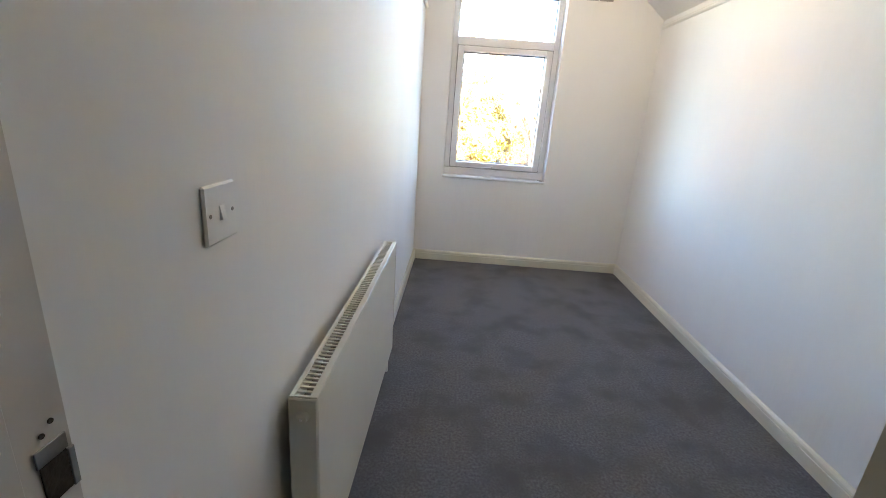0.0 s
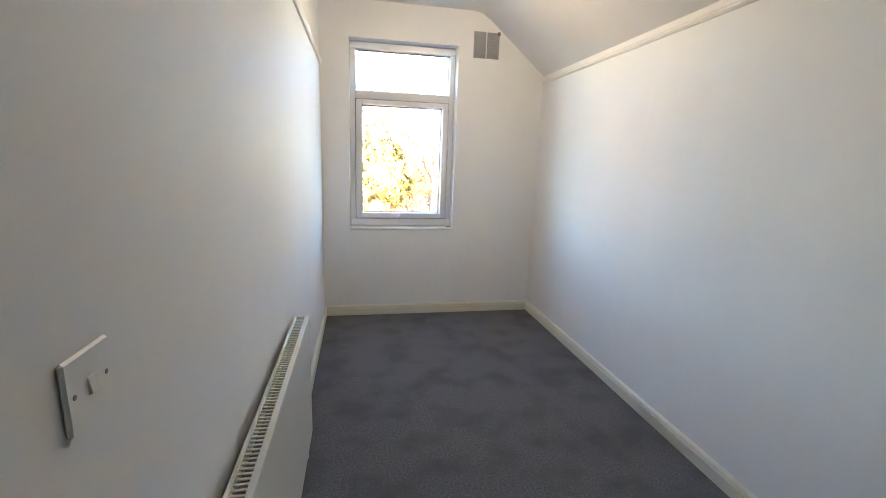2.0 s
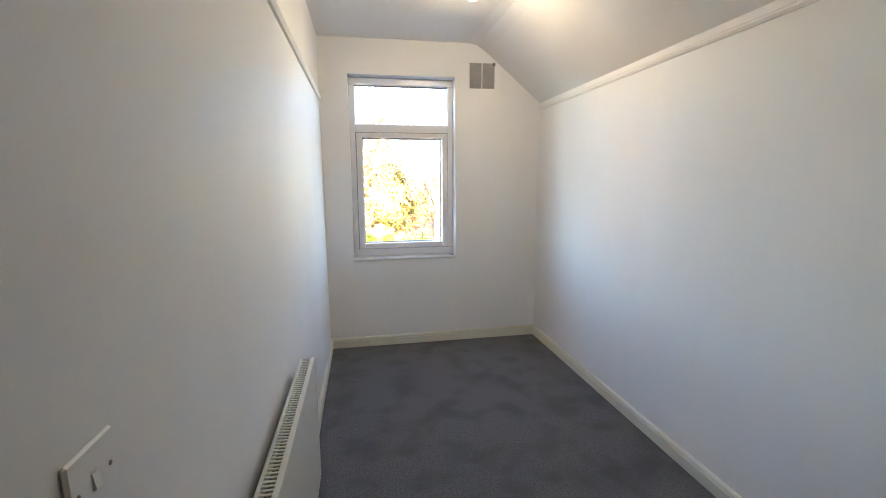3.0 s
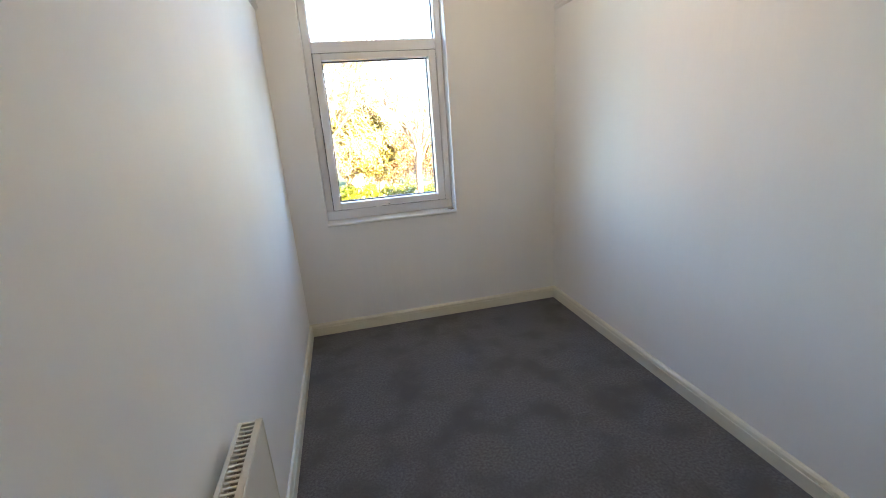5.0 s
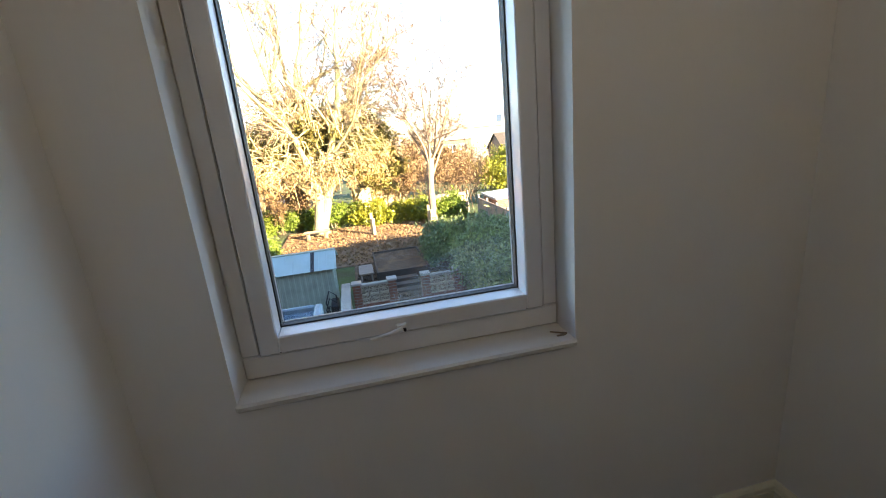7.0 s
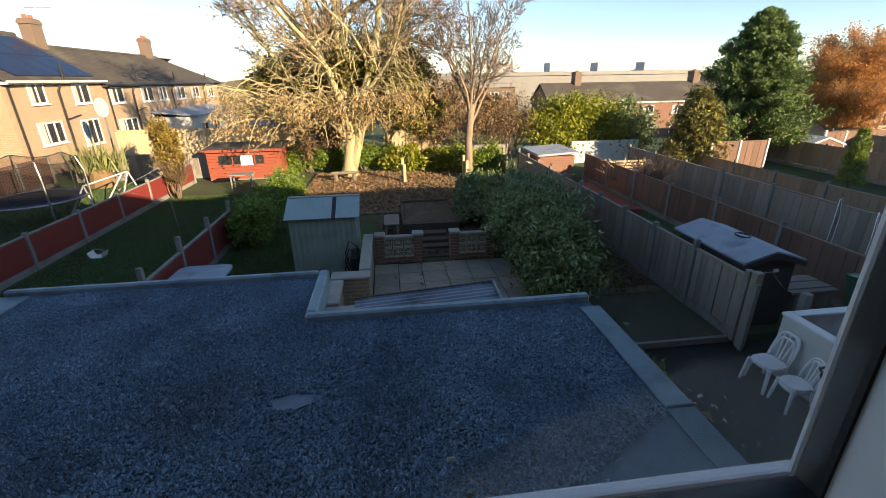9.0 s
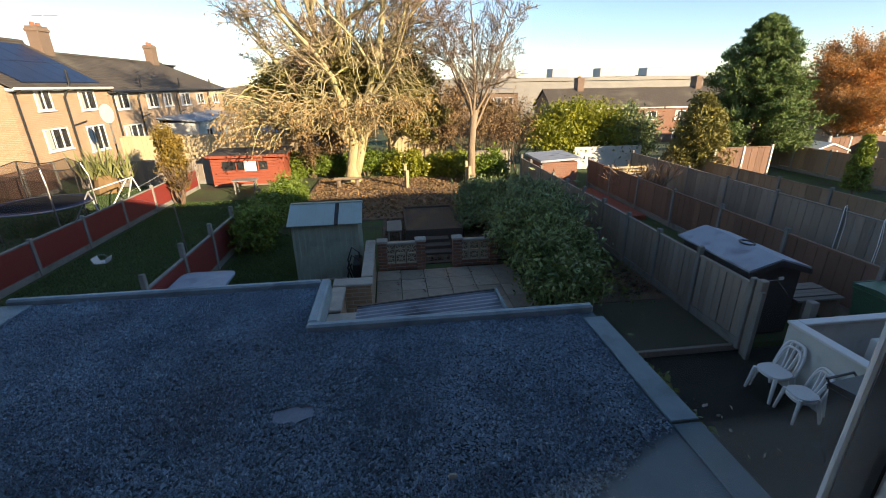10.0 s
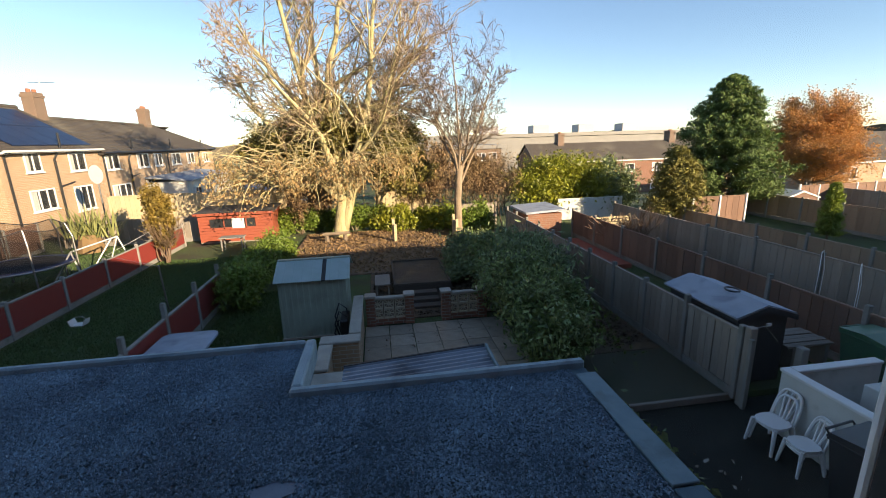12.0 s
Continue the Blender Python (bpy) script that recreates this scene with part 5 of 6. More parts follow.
part("wall", Geo().box(0, 0, 0, 3.4, 0.15, 1.05, 0.01), M_WHITEWALL, pw)
sh2 = thing("panelled_shed", "red panelled shed with white framing", "shed", at=(19.9, 22.2, G))
sh2.scale = (0.75, 0.75, 0.75)
part("wall", Geo().prism([(0, 0), (2.4, 0), (2.4, 1.1), (1.2, 1.5), (0, 1.1)], 1, 0, 2.0), M_BROWNWOOD, sh2)
for x in (0.0, 0.78, 1.56, 2.32):
    part("batten", Geo().box(x, -0.03, 0, x + 0.08, -0.002, 1.12, 0.004), M_WHITE, sh2)
part("verge", Geo().prism([(-0.1, 1.06), (1.2, 1.5), (2.5, 1.06), (2.5, 1.15), (1.2, 1.6), (-0.1, 1.15)], 1, -0.05, 2.05), M_WHITE, sh2)
for n_ in range(2):
    arch = thing("wire_arch", "thin frosted wire plant arch", "arch", "plant arches", at=(9.3 + n_ * 0.3, 10.6 + n_, G))
    part("wire", Geo().tube([(0, 0, 0), (0.02, 0, 1.1), (0.25, 0.2, 1.5), (0.6, 0.45, 1.45), (0.75, 0.5, 1.0), (0.75, 0.5, 0)], [0.007] * 6, 5), M_PLASTIC, arch)
bt = thing("blue_tub", "dark blue plastic tub in the next garden", "tub", at=(10.0, 9.9, G))
part("tub", Geo().tube([(0, 0, 0), (0, 0, 0.75), (0, 0, 0.8)], [0.3, 0.36, 0.38], 18), M_BLUE, bt)


# ---- houses ----
def facade_window(parent, x, y0, z0, y1, z1, axis="x", bars=2, glazing=M_WINDARK):
    """A white-framed window on a wall that faces +x (axis x) or -y (axis y)."""
    def bx(a0, c0, a1, c1, d0, d1):
        return (x + d0, a0, c0, x + d1, a1, c1) if axis == "x" else (a0, x - d1, c0, a1, x - d0, c1)
    w_ = part("window", Geo().box(*bx(y0, z0, y1, z0 + 0.07, 0.0, 0.05)).box(*bx(y0, z1 - 0.07, y1, z1, 0.0, 0.05)).box(*bx(y0, z0 + 0.07, y0 + 0.07, z1 - 0.07, 0, 0.05)).box(*bx(y1 - 0.07, z0 + 0.07, y1, z1 - 0.07, 0, 0.05)), M_WHITE, parent, "white framed window")
    part("pane", Geo().box(*bx(y0 + 0.07, z0 + 0.07, y1 - 0.07, z1 - 0.07, 0.004, 0.012)), glazing, w_)
    for k in range(1, bars):
        c_ = y0 + (y1 - y0) * k / bars
        part("mullion", Geo().box(*bx(c_ - 0.035, z0 + 0.07, c_ + 0.035, z1 - 0.07, 0.013, 0.05)), M_WHITE, w_)
    part("curtain", Geo().box(*bx(y0 + 0.08, z0 + 0.08, y0 + 0.08 + (y1 - y0) * 0.22, z1 - 0.08, 0.0125, 0.016)), M_CURTAIN, w_)
    part("sill", Geo().box(*bx(y0 - 0.06, z0 - 0.06, y1 + 0.06, z0 - 0.002, 0, 0.1)), M_WHITE, w_)


def chimney(parent, x, y, z0, z1, w=0.55):
    c_ = part("chimney", Geo().box(x - w / 2, y - w * 0.75, z0, x + w / 2, y + w * 0.75, z1, 0.01).box(x - w / 2 - 0.05, y - w * 0.75 - 0.05, z1 - 0.28, x + w / 2 + 0.05, y + w * 0.75 + 0.05, z1 - 0.12, 0.01), M_BRICKBROWN, parent)
    for k in (-0.22, 0.22):
        part("pot", Geo().tube([(x, y + k, z1), (x, y + k, z1 + 0.2)], [0.12, 0.11], 10), M_TERRACOTTA, c_)


HX = -15.0


def terrace_house(y0, y1, eave, ridge, wins, label, solar=False, hip=False, chim=None, pipes=()):
    ob = thing("terraced_house", label, "house", "houses", at=(0, 0, 0))
    part("wall", Geo().box(HX - 7, y0, -4.6, HX, y1, eave), M_BRICK, ob)
    n_ = 22
    for k in range(n_):     # tile courses as stepped strips
        a, b = k / n_, (k + 1) / n_
        xa, xb = HX + 0.35 - 3.85 * a, HX + 0.35 - 3.85 * b
        za, zb = eave - 0.05 + (ridge - eave) * a, eave - 0.05 + (ridge - eave) * b
        part("tile_course", Geo().prism([(xa, za + 0.05), (xa, za - 0.02), (xb, zb - 0.02), (xb, zb + 0.02)], 1, y0 - 0.15 + (3.0 * a if hip == "near" else 0), y1 + (0 if hip != "far" else 0.2 - 3.0 * a)), M_TILE, ob)
    part("back_roof", Geo().prism([(HX - 3.5, ridge - 0.06), (HX - 3.5, ridge), (HX - 7.35, eave), (HX - 7.35, eave - 0.06)], 1, y0, y1), M_TILE, ob)
    part("gable", Geo().prism([(HX - 0.02, eave), (HX - 3.5, ridge - 0.1), (HX - 6.98, eave)], 1, y0 + 0.02 + (3.0 if hip == "near" else 0), y1 - 0.02 - (3.0 if hip == "far" else 0)), M_BRICK, ob)
    part("ridge_tiles", Geo().tube([(HX - 3.5, y0 + (2.9 if hip == "near" else 0), ridge), (HX - 3.5, y1 - (2.9 if hip == "far" else 0), ridge)], [0.11, 0.11], 8), M_TILE, ob)
    if hip:
        ye, yr = (y0 - 0.15, y0 + 2.9) if hip == "near" else (y1 + 0.2, y1 - 2.9)
        part("hip_slope", Geo().add([(HX + 0.35, ye, eave - 0.05), (HX - 7.35, ye, eave - 0.05), (HX - 3.5, yr, ridge)], [(0, 1, 2)]), M_TILE, ob)
    part("fascia", Geo().box(HX + 0.001, y0, eave - 0.2, HX + 0.3, y1, eave - 0.075, 0.01), M_WHITE if solar else M_BLACKWOOD, ob, "painted eaves board")
    part("gutter", Geo().tube([(HX + 0.38, y0, eave - 0.1), (HX + 0.38, y1, eave - 0.1)], [0.06, 0.06], 8), M_BLACKPLASTIC if not solar else M_WHITE, ob)
    part("downpipe", Geo().tube([(HX + 0.06, y0 + 0.35, -4), (HX + 0.06, y0 + 0.35, eave - 0.3), (HX + 0.36, y0 + 0.35, eave - 0.12)], [0.05] * 3, 8), M_BLACKPLASTIC, ob)
    for py in pipes:
        part("soil_pipe", Geo().tube([(HX + 0.08, py, -4), (HX + 0.08, py, eave - 0.5), (HX + 0.3, py + 0.25, eave + 0.1), (HX + 0.3, py + 0.25, eave + 0.75)], [0.055] * 4, 8).tube([(HX + 0.08, py, -0.35), (HX + 0.08, py + 1.1, -0.2)], [0.035] * 2, 6), M_BLACKPLASTIC, ob, "black soil pipe")
    for a, z0, b, z1, k in wins:
        facade_window(ob, HX, a, z0, b, z1, "x", k)
    if solar:
        for i in range(5):
            for j in range(2):
                def at(u, t):
                    return (HX + 0.35 - 3.85 * t, u, eave - 0.05 + (ridge - eave) * t)
                u0, u1, t0, t1 = y0 + 0.9 + i * 1.08, y0 + 1.95 + i * 1.08, 0.06 + j * 0.43, 0.47 + j * 0.43
                q = [at(u0, t0), at(u1, t0), at(u1, t1), at(u0, t1)]
                part("solar_panel", Geo().add([(x, y, z + dz) for dz in (0.07, 0.11) for x, y, z in q], [(0, 3, 2, 1), (4, 5, 6, 7), (0, 1, 5, 4), (1, 2, 6, 5), (2, 3, 7, 6), (3, 0, 4, 7)]), M_SOLAR, ob, "dark blue solar panel")
    for y in chim or ():
        chimney(ob, HX - 3.5, y, ridge - 0.5, ridge + 1.35, 0.6)
    part("aerial", Geo().tube([(HX - 3.5, y0 + 2.2, ridge), (HX - 3.5, y0 + 2.2, ridge + 2.2)], [0.03, 0.025], 5).tube([(HX - 4.1, y0 + 2.2, ridge + 2.0), (HX - 2.7, y0 + 2.2, ridge + 2.0)], [0.02, 0.02], 4), M_METAL, ob, "thin television aerial")
    return ob


terrace_house(25.3, 32.2, 1.5, 3.75, ((26.75, 0.45, 27.75, 1.38, 2), (29.7, 0.33, 31.0, 1.28, 2), (26.6, -1.35, 28.2, -0.35, 3), (29.6, -1.75, 31.1, -0.45, 3)), "brick terraced house with solar panels on a tiled roof", True, False, None, (28.6,))
terrace_house(32.25, 50.2, 1.3, 3.3, ((32.8, 0.2, 34.2, 1.12, 2), (36.3, 0.15, 37.8, 1.08, 2), (38.6, 0.15, 39.8, 1.05, 2), (41.3, 0.1, 42.9, 1.0, 2), (44.2, 0.1, 45.7, 0.95, 2), (47.6, 0.05, 49.0, 0.9, 2),
                                       (33.0, -1.6, 35.0, -0.7, 3), (37.0, -1.7, 38.2, -0.7, 2), (42.0, -1.7, 43.4, -0.8, 2)), "long brick terrace with a hipped brown tiled roof", False, "far", (33.6, 45.9), (35.2, 40.6, 46.6))
dish = thing("satellite_dish", "pale round satellite dish on a pole", "satellite dish", at=(-11.9, 26.3, G))
part("mast", Geo().tube([(0, 0, 0), (0, 0, 2.9)], [0.035, 0.03], 8), M_METAL, dish)
part("reflector", Geo().tube([(0.0, -0.05, 2.95), (0.02, 0.0, 2.95), (0.05, 0.06, 2.95)], [0.42, 0.38, 0.1], 24), M_WHITE, dish)
annex = thing("rear_extension", "low rear extension with a frosted roof", "extension", at=(-15, 37.0, -3.8))
part("wall", Geo().box(0.01, 0, 0, 2.6, 9.5, 2.9), M_WHITEWALL, annex)
part("roof", Geo().prism([(0.01, 3.2), (2.9, 2.9), (2.9, 3.0), (0.01, 3.3)], 1, -0.2, 9.7), M_FROSTFELT, annex)
for y in (1.0, 3.4, 6.0):
    facade_window(annex, 2.6, y, 1.1, y + 1.3, 2.4, "x", 2)
low = thing("pitched_outbuilding", "low outbuilding with a pale metal roof", "outbuilding", at=(-9.0, 29.5, -3.2))
part("wall", Geo().prism([(0, 0), (5.2, 0), (5.2, 1.7), (2.6, 2.3), (0, 1.7)], 1, 0, 3.5), M_WHITEWALL, low)
part("roof", Geo().prism([(-0.2, 1.68), (2.6, 2.36), (5.4, 1.68), (5.4, 1.76), (2.6, 2.45), (-0.2, 1.76)], 1, -0.2, 3.7), M_FROSTFELT, low)


def row_house(x0, x1, y, base, eave, ridge, step, label, chims, mat=M_BRICKRED):
    ob = thing("row_of_houses", label, "house", "houses")
    part("wall", Geo().box(x0, y, base, x1, y + 7, eave), mat, ob)
    part("roof", Geo().prism([(y - 0.4, eave - 0.05), (y + 3.5, ridge), (y + 7.4, eave - 0.05), (y + 7.4, eave + 0.1), (y + 3.5, ridge + 0.15), (y - 0.4, eave + 0.1)], 0, x0 - 0.2, x1 + 0.2), M_TILE, ob)
    part("gable", Geo().prism([(y, eave), (y + 3.5, ridge), (y + 7, eave)], 0, x0 + 0.01, x1 - 0.01), mat, ob)
    part("fascia", Geo().box(x0, y - 0.35, eave - 0.22, x1, y - 0.02, eave - 0.06), M_WHITE, ob)
    k = x0 + 0.8
    while k + 1.6 < x1:
        facade_window(ob, y, k, eave - 1.75, k + 1.5, eave - 0.6, "y", 2)
        facade_window(ob, y, k, eave - 4.3, k + 1.5, eave - 2.9, "y", 2)
        k += step
    for c_ in chims:
        chimney(ob, c_, y + 3.5, ridge - 0.4, ridge + 1.5, 0.9)


row_house(22, 52, 62.0, -7.5, -1.9, 0.35, 4.2, "distant row of brick houses with a long brown roof", (27, 44.4))
row_house(44, 64, 40.0, -6.0, -1.6, 0.9, 4.5, "orange brick houses behind the autumn tree", (58,), M_BRICK)
fac = thing("warehouse", "long grey distant warehouse with roof vents", "warehouse", at=(0, 0, 0))
part("hall", Geo().box(2, 110, -8, 78, 150, 1.6), M_CLADDING, fac)
part("roof_band", Geo().box(0, 109.6, 1.601, 80, 150, 2.4), M_CLADDING, fac)
for x in (8, 27, 40, 52, 64):
    part("roof_vent", Geo().box(x, 112, 2.401, x + 4.2, 116, 4.4, 0.1), M_VENT, fac)
fac2 = thing("office_block", "brown brick distant flat-roofed office block", "office", at=(0, 0, 0))
part("block", Geo().box(9, 78, -8, 22, 90, -0.2), M_BRICKBROWN, fac2)
part("parapet", Geo().box(8.6, 77.6, -0.199, 22.4, 90, 0.4), M_CLADDING, fac2)
for k in range(6):
    facade_window(fac2, 78, 9.8 + k * 2, -2.2, 11.2 + k * 2, -0.9, "y", 2)
# low wooded rise that closes the distance
g = Geo()
cols = []
for i in range(140):
    a = radians(-75 + 150 * i / 139)
    r = 300
    h_ = 2.5 + 5 * noise.noise(Vector((i * 0.12, 0, 0))) + 2.2 * noise.noise(Vector((i * 0.9, 3, 0)))
    cols.append((r * math.sin(a), r * math.cos(a), h_))
g.add([(x, y, z) for x, y, h_ in cols for z in (-12, h_)], [(2 * i, 2 * i + 2, 2 * i + 3, 2 * i + 1) for i in range(139)])
tagged(part("backdrop_hills", g, M_FARHILL), "far brown wooded rise on the skyline", "backdrop", kind="structure")


# ---- trees and shrubs ----
def tree(label, at, build):
    ob = thing("tree", label, "tree", "trees", at)
    build(ob)
    return ob


def ash_limb(geo, twigs, base, way, length, radius, level, rng, tips, least=0.012):
    """A rising limb with side shoots all along it that spread, turn up and end in fine twigs."""
    steps = (9, 6, 4, 3)[level]
    p, d = Vector(base), Vector(way).normalized()
    pts, radii = [p.copy()], [radius]
    wob = (0.10, 0.16, 0.22, 0.26)[level]
    for i in range(steps):
        d = (d + Vector((rng.gauss(0, wob), rng.gauss(0, wob), rng.gauss(0, wob * 0.6) + (0.05, 0.07, 0.05, 0.0)[level]))).normalized()
        p = p + d * length / steps
        pts.append(p.copy())
        radii.append(max(least, radius * (1 - 0.8 * (i + 1) / steps)))
    (geo if level < 2 else twigs).tube(pts, radii, (7, 5, 3, 3)[level], cap=False)
    tips.append(tuple(p))
    if level == 3:
        return
    for k in range((14, 7, 5)[level]):
        i = min(steps, max(1, int((0.18 + 0.82 * rng.random()) * steps + 0.5)))
        side = Vector((rng.gauss(0, 1), rng.gauss(0, 1), rng.gauss(0, 0.35))).normalized()
        nd = (pts[i] - pts[i - 1]).normalized() * 0.75 + side * rng.uniform(0.5, 1.0)
        ln = (0.42, 0.5, 0.48)[level] * length * rng.uniform(0.6, 1.15) * (1.15 - 0.45 * i / steps)
        ash_limb(geo, twigs, pts[i], nd, ln, max(least, radii[i] * 0.5), level + 1, rng, tips, least)


def big_tree(ob):
    rng = random.Random(11)
    g, tw, tips = Geo(), Geo(), []
    g.tube([(0, 0, -0.1), (0.03, 0, 0.2), (0.12, 0, 1.0), (0.28, 0, 2.0)], [0.48, 0.33, 0.27, 0.24], 12)
    g.tube([(0.1, -0.05, 0.1), (0.36, -0.08, 1.1), (0.72, -0.05, 2.4), (0.95, 0, 3.4)], [0.2, 0.2, 0.18, 0.14], 10)
    limbs = ((-0.62, 0.1, 6.3, 0.15), (-0.42, -0.2, 7.6, 0.16), (-0.26, 0.2, 8.7, 0.17), (-0.1, -0.15, 9.4, 0.17), (0.06, 0.1, 9.6, 0.17), (0.2, -0.2, 9.2, 0.16),
             (0.34, 0.15, 8.6, 0.15), (0.5, -0.1, 7.4, 0.14), (0.68, 0.2, 6.2, 0.12), (-0.35, -0.6, 6.4, 0.12), (0.15, 0.6, 7.0, 0.12), (-0.8, 0.3, 4.6, 0.11), (0.35, -0.55, 6.3, 0.12))
    for dx, dy, length, rad_ in limbs:
        ash_limb(g, tw, (0.35 + 0.45 * dx, 0.15 * dy, 1.6 + rng.uniform(0, 0.9)), (dx * 1.15, dy * 0.9, 1.0), length * 0.95, rad_ * 1.2, 0, rng, tips)
    part("trunk", g, M_BARK, ob, "pale yellow-green bark", tidy=False, smooth=True)
    part("twigs", tw, M_ASHTWIG, ob, "fine brown twigs", tidy=False)
    tips = np.array(tips)
    p = tips[RNG.integers(0, len(tips), 3600)] + RNG.normal(0, 0.10, (3600, 3)) - np.array((0, 0, 0.08))
    o = tagged(new("dry_seeds", leaf_mesh("dry_seeds", p, 0.045, M_TWIG, 2.4, 2.0)), "dark hanging seed bunches")
    o.parent = ob
    # ivy and tangled old shoots round the lower limbs
    iv = np.concatenate([cloud(24000, (0.3, 0.3, 4.4), (2.4, 1.4, 1.4), 80, 0.15, 0.25), cloud(15000, (-1.9, 0.1, 4.0), (1.6, 1.2, 1.2), 50, 0.15, 0.3), cloud(14000, (2.2, 0.2, 3.8), (1.5, 1.2, 1.3), 50, 0.15, 0.3), cloud(6000, (3.0, 0.5, 2.6), (1.1, 0.9, 1.0), 40, 0.14, 0.3)])
    o = tagged(new("ivy", leaf_mesh("ivy", iv, 0.085, M_IVY, 1.3, 0.5)), "olive and yellow ivy tangle")
    o.parent = ob
    sg, st = Geo(), []
    for k in range(230):
        a, r = rng.uniform(0, 6.28), rng.uniform(0.3, 1)
        low_left = k % 3 == 0
        b = Vector(((-1.3 if low_left else 0.25) + 1.9 * r * math.cos(a), -0.2 + 1.2 * r * math.sin(a), rng.uniform(2.3, 3.6) if low_left else rng.uniform(2.6, 5.4)))
        d = Vector((math.cos(a), math.sin(a) * 0.8 - 0.2, rng.uniform(-0.1, 0.6)))
        drop = rng.uniform(0.3, 1.2)
        pts = [b, b + d * 0.5 + Vector((0, 0, 0.12)), b + d * 0.95 + Vector((0, 0, 0.02)), b + d * 1.3 - Vector((0, 0, drop * 0.45)), b + d * 1.45 - Vector((0, 0, drop))]
        pts = [q + Vector((rng.gauss(0, 0.06), rng.gauss(0, 0.06), rng.gauss(0, 0.04))) for q in pts]
        sg.tube(pts, [0.036, 0.03, 0.024, 0.016, 0.009], 4, False)
        st += [tuple(q) for q in pts[3:]]
        boughs(sg, pts[2], d + Vector((0, 0, 0.1)), 0.9, 0.016, 1, rng, st, 0.8, 4, -0.25, 4, 0.008)
    part("drooping_shoots", sg, M_BARK, ob, tidy=False)
    st = np.array(st)
    st = st[st[:, 2] < 3.6]
    p = st[RNG.integers(0, len(st), 7000)] + RNG.normal(0, 0.14, (7000, 3)) - np.array((0, 0, 0.1))
    o = tagged(new("dry_leaves", leaf_mesh("dry_leaves", p, 0.055, M_KEYS, 1.8, 1.5)), "pale brown hanging dry leaves")
    o.parent = ob


tree("large bare ash tree with ivy and hanging dry seeds", (-1.05, 23.5, G), big_tree).scale = (1.04, 0.95, 1.0)


def slim_tree(ob):
    rng = random.Random(5)
    g, tw, tips = Geo(), Geo(), []
    g.tube([(0, 0, -0.1), (0.02, 0, 0.4), (0.0, 0, 1.6), (0.12, 0, 3.0)], [0.26, 0.19, 0.17, 0.15], 9)
    for dx, dy, length in ((-0.14, 0.0, 5.0), (0.14, 0.1, 5.6), (0.34, -0.1, 4.4), (-0.34, 0.1, 3.9), (0.02, -0.2, 6.0), (-0.05, 0.3, 4.6), (0.5, 0.2, 3.6)):
        ash_limb(g, tw, (0.08, 0, 1.8 + rng.uniform(0, 1.0)), (dx * 1.5, dy * 1.2, 1), length * 0.95, 0.065, 0, rng, tips, 0.0085)
    part("trunk", g, M_BARKLIT, ob, tidy=False, smooth=True)
    part("twigs", tw, M_TWIG, ob, "fine brown twigs", tidy=False)
    tips = np.array(tips)
    p = tips[RNG.integers(0, len(tips), 900)] + RNG.normal(0, 0.08, (900, 3))
    o = new("seed_clusters", leaf_mesh("seed_clusters", p, 0.035, M_KEYS, 1.6, 1))
    o.parent = ob


tree("slim bare tree with fine brown twigs", (3.95, 22.0, G), slim_tree).scale = (0.9, 0.9, 1.0)


def bare_bush(label, at, n, height, spread_, seed, mat=M_TWIG, leaf=None, leaves=0, size=0.06):
    ob = thing("bush", label, "bush", "bushes", at)
    rng, g, tips = random.Random(seed), Geo(), []
    for _ in range(n):
        a = rng.uniform(0, 6.28)
        boughs(g, (rng.gauss(0, spread_ * 0.3), rng.gauss(0, spread_ * 0.3), 0), (0.5 * math.cos(a) * spread_ / height, 0.5 * math.sin(a) * spread_ / height, 1), height * rng.uniform(0.5, 0.7), 0.03, 2, rng, tips, 0.5, 5, 0.1, 5, 0.007)
    part("stems", g, mat, ob, tidy=False)
    if leaf:
        t = np.array(tips)
        p = t[RNG.integers(0, len(t), leaves)] + RNG.normal(0, 0.12, (leaves, 3))
        o = new("foliage", leaf_mesh("foliage", p, size, leaf))
        o.parent = ob


def leafy(name, label, at, mat, lumps, size=0.07, stem=M_BARKGREY, category="shrub", long=1.6, droop=0.0):
    """A shrub or hedge: a few stems inside clumps of leaves. lumps: count, centre, radii, clumps."""
    ob = thing(name, label, category, category + "s", at)
    g = Geo()
    for _, c_, r_, _ in lumps:
        for k in range(5):
            a = k * 1.26
            g.tube([(c_[0] * 0.8 + 0.1 * math.cos(a), c_[1] * 0.8 + 0.1 * math.sin(a), 0), (c_[0] + r_[0] * 0.5 * math.cos(a), c_[1] + r_[1] * 0.5 * math.sin(a), c_[2] + r_[2] * 0.4)], [0.035, 0.012], 5, False)
    part("stems", g, stem, ob, tidy=False)
    p = np.concatenate([cloud(n_, c_, r_, k_, 0.24, 0.45) for n_, c_, r_, k_ in lumps])
    p[:, 2] = np.abs(p[:, 2])
    o = new("foliage", leaf_mesh("foliage", p, size, mat, long, droop))
    o.parent = ob
    return ob


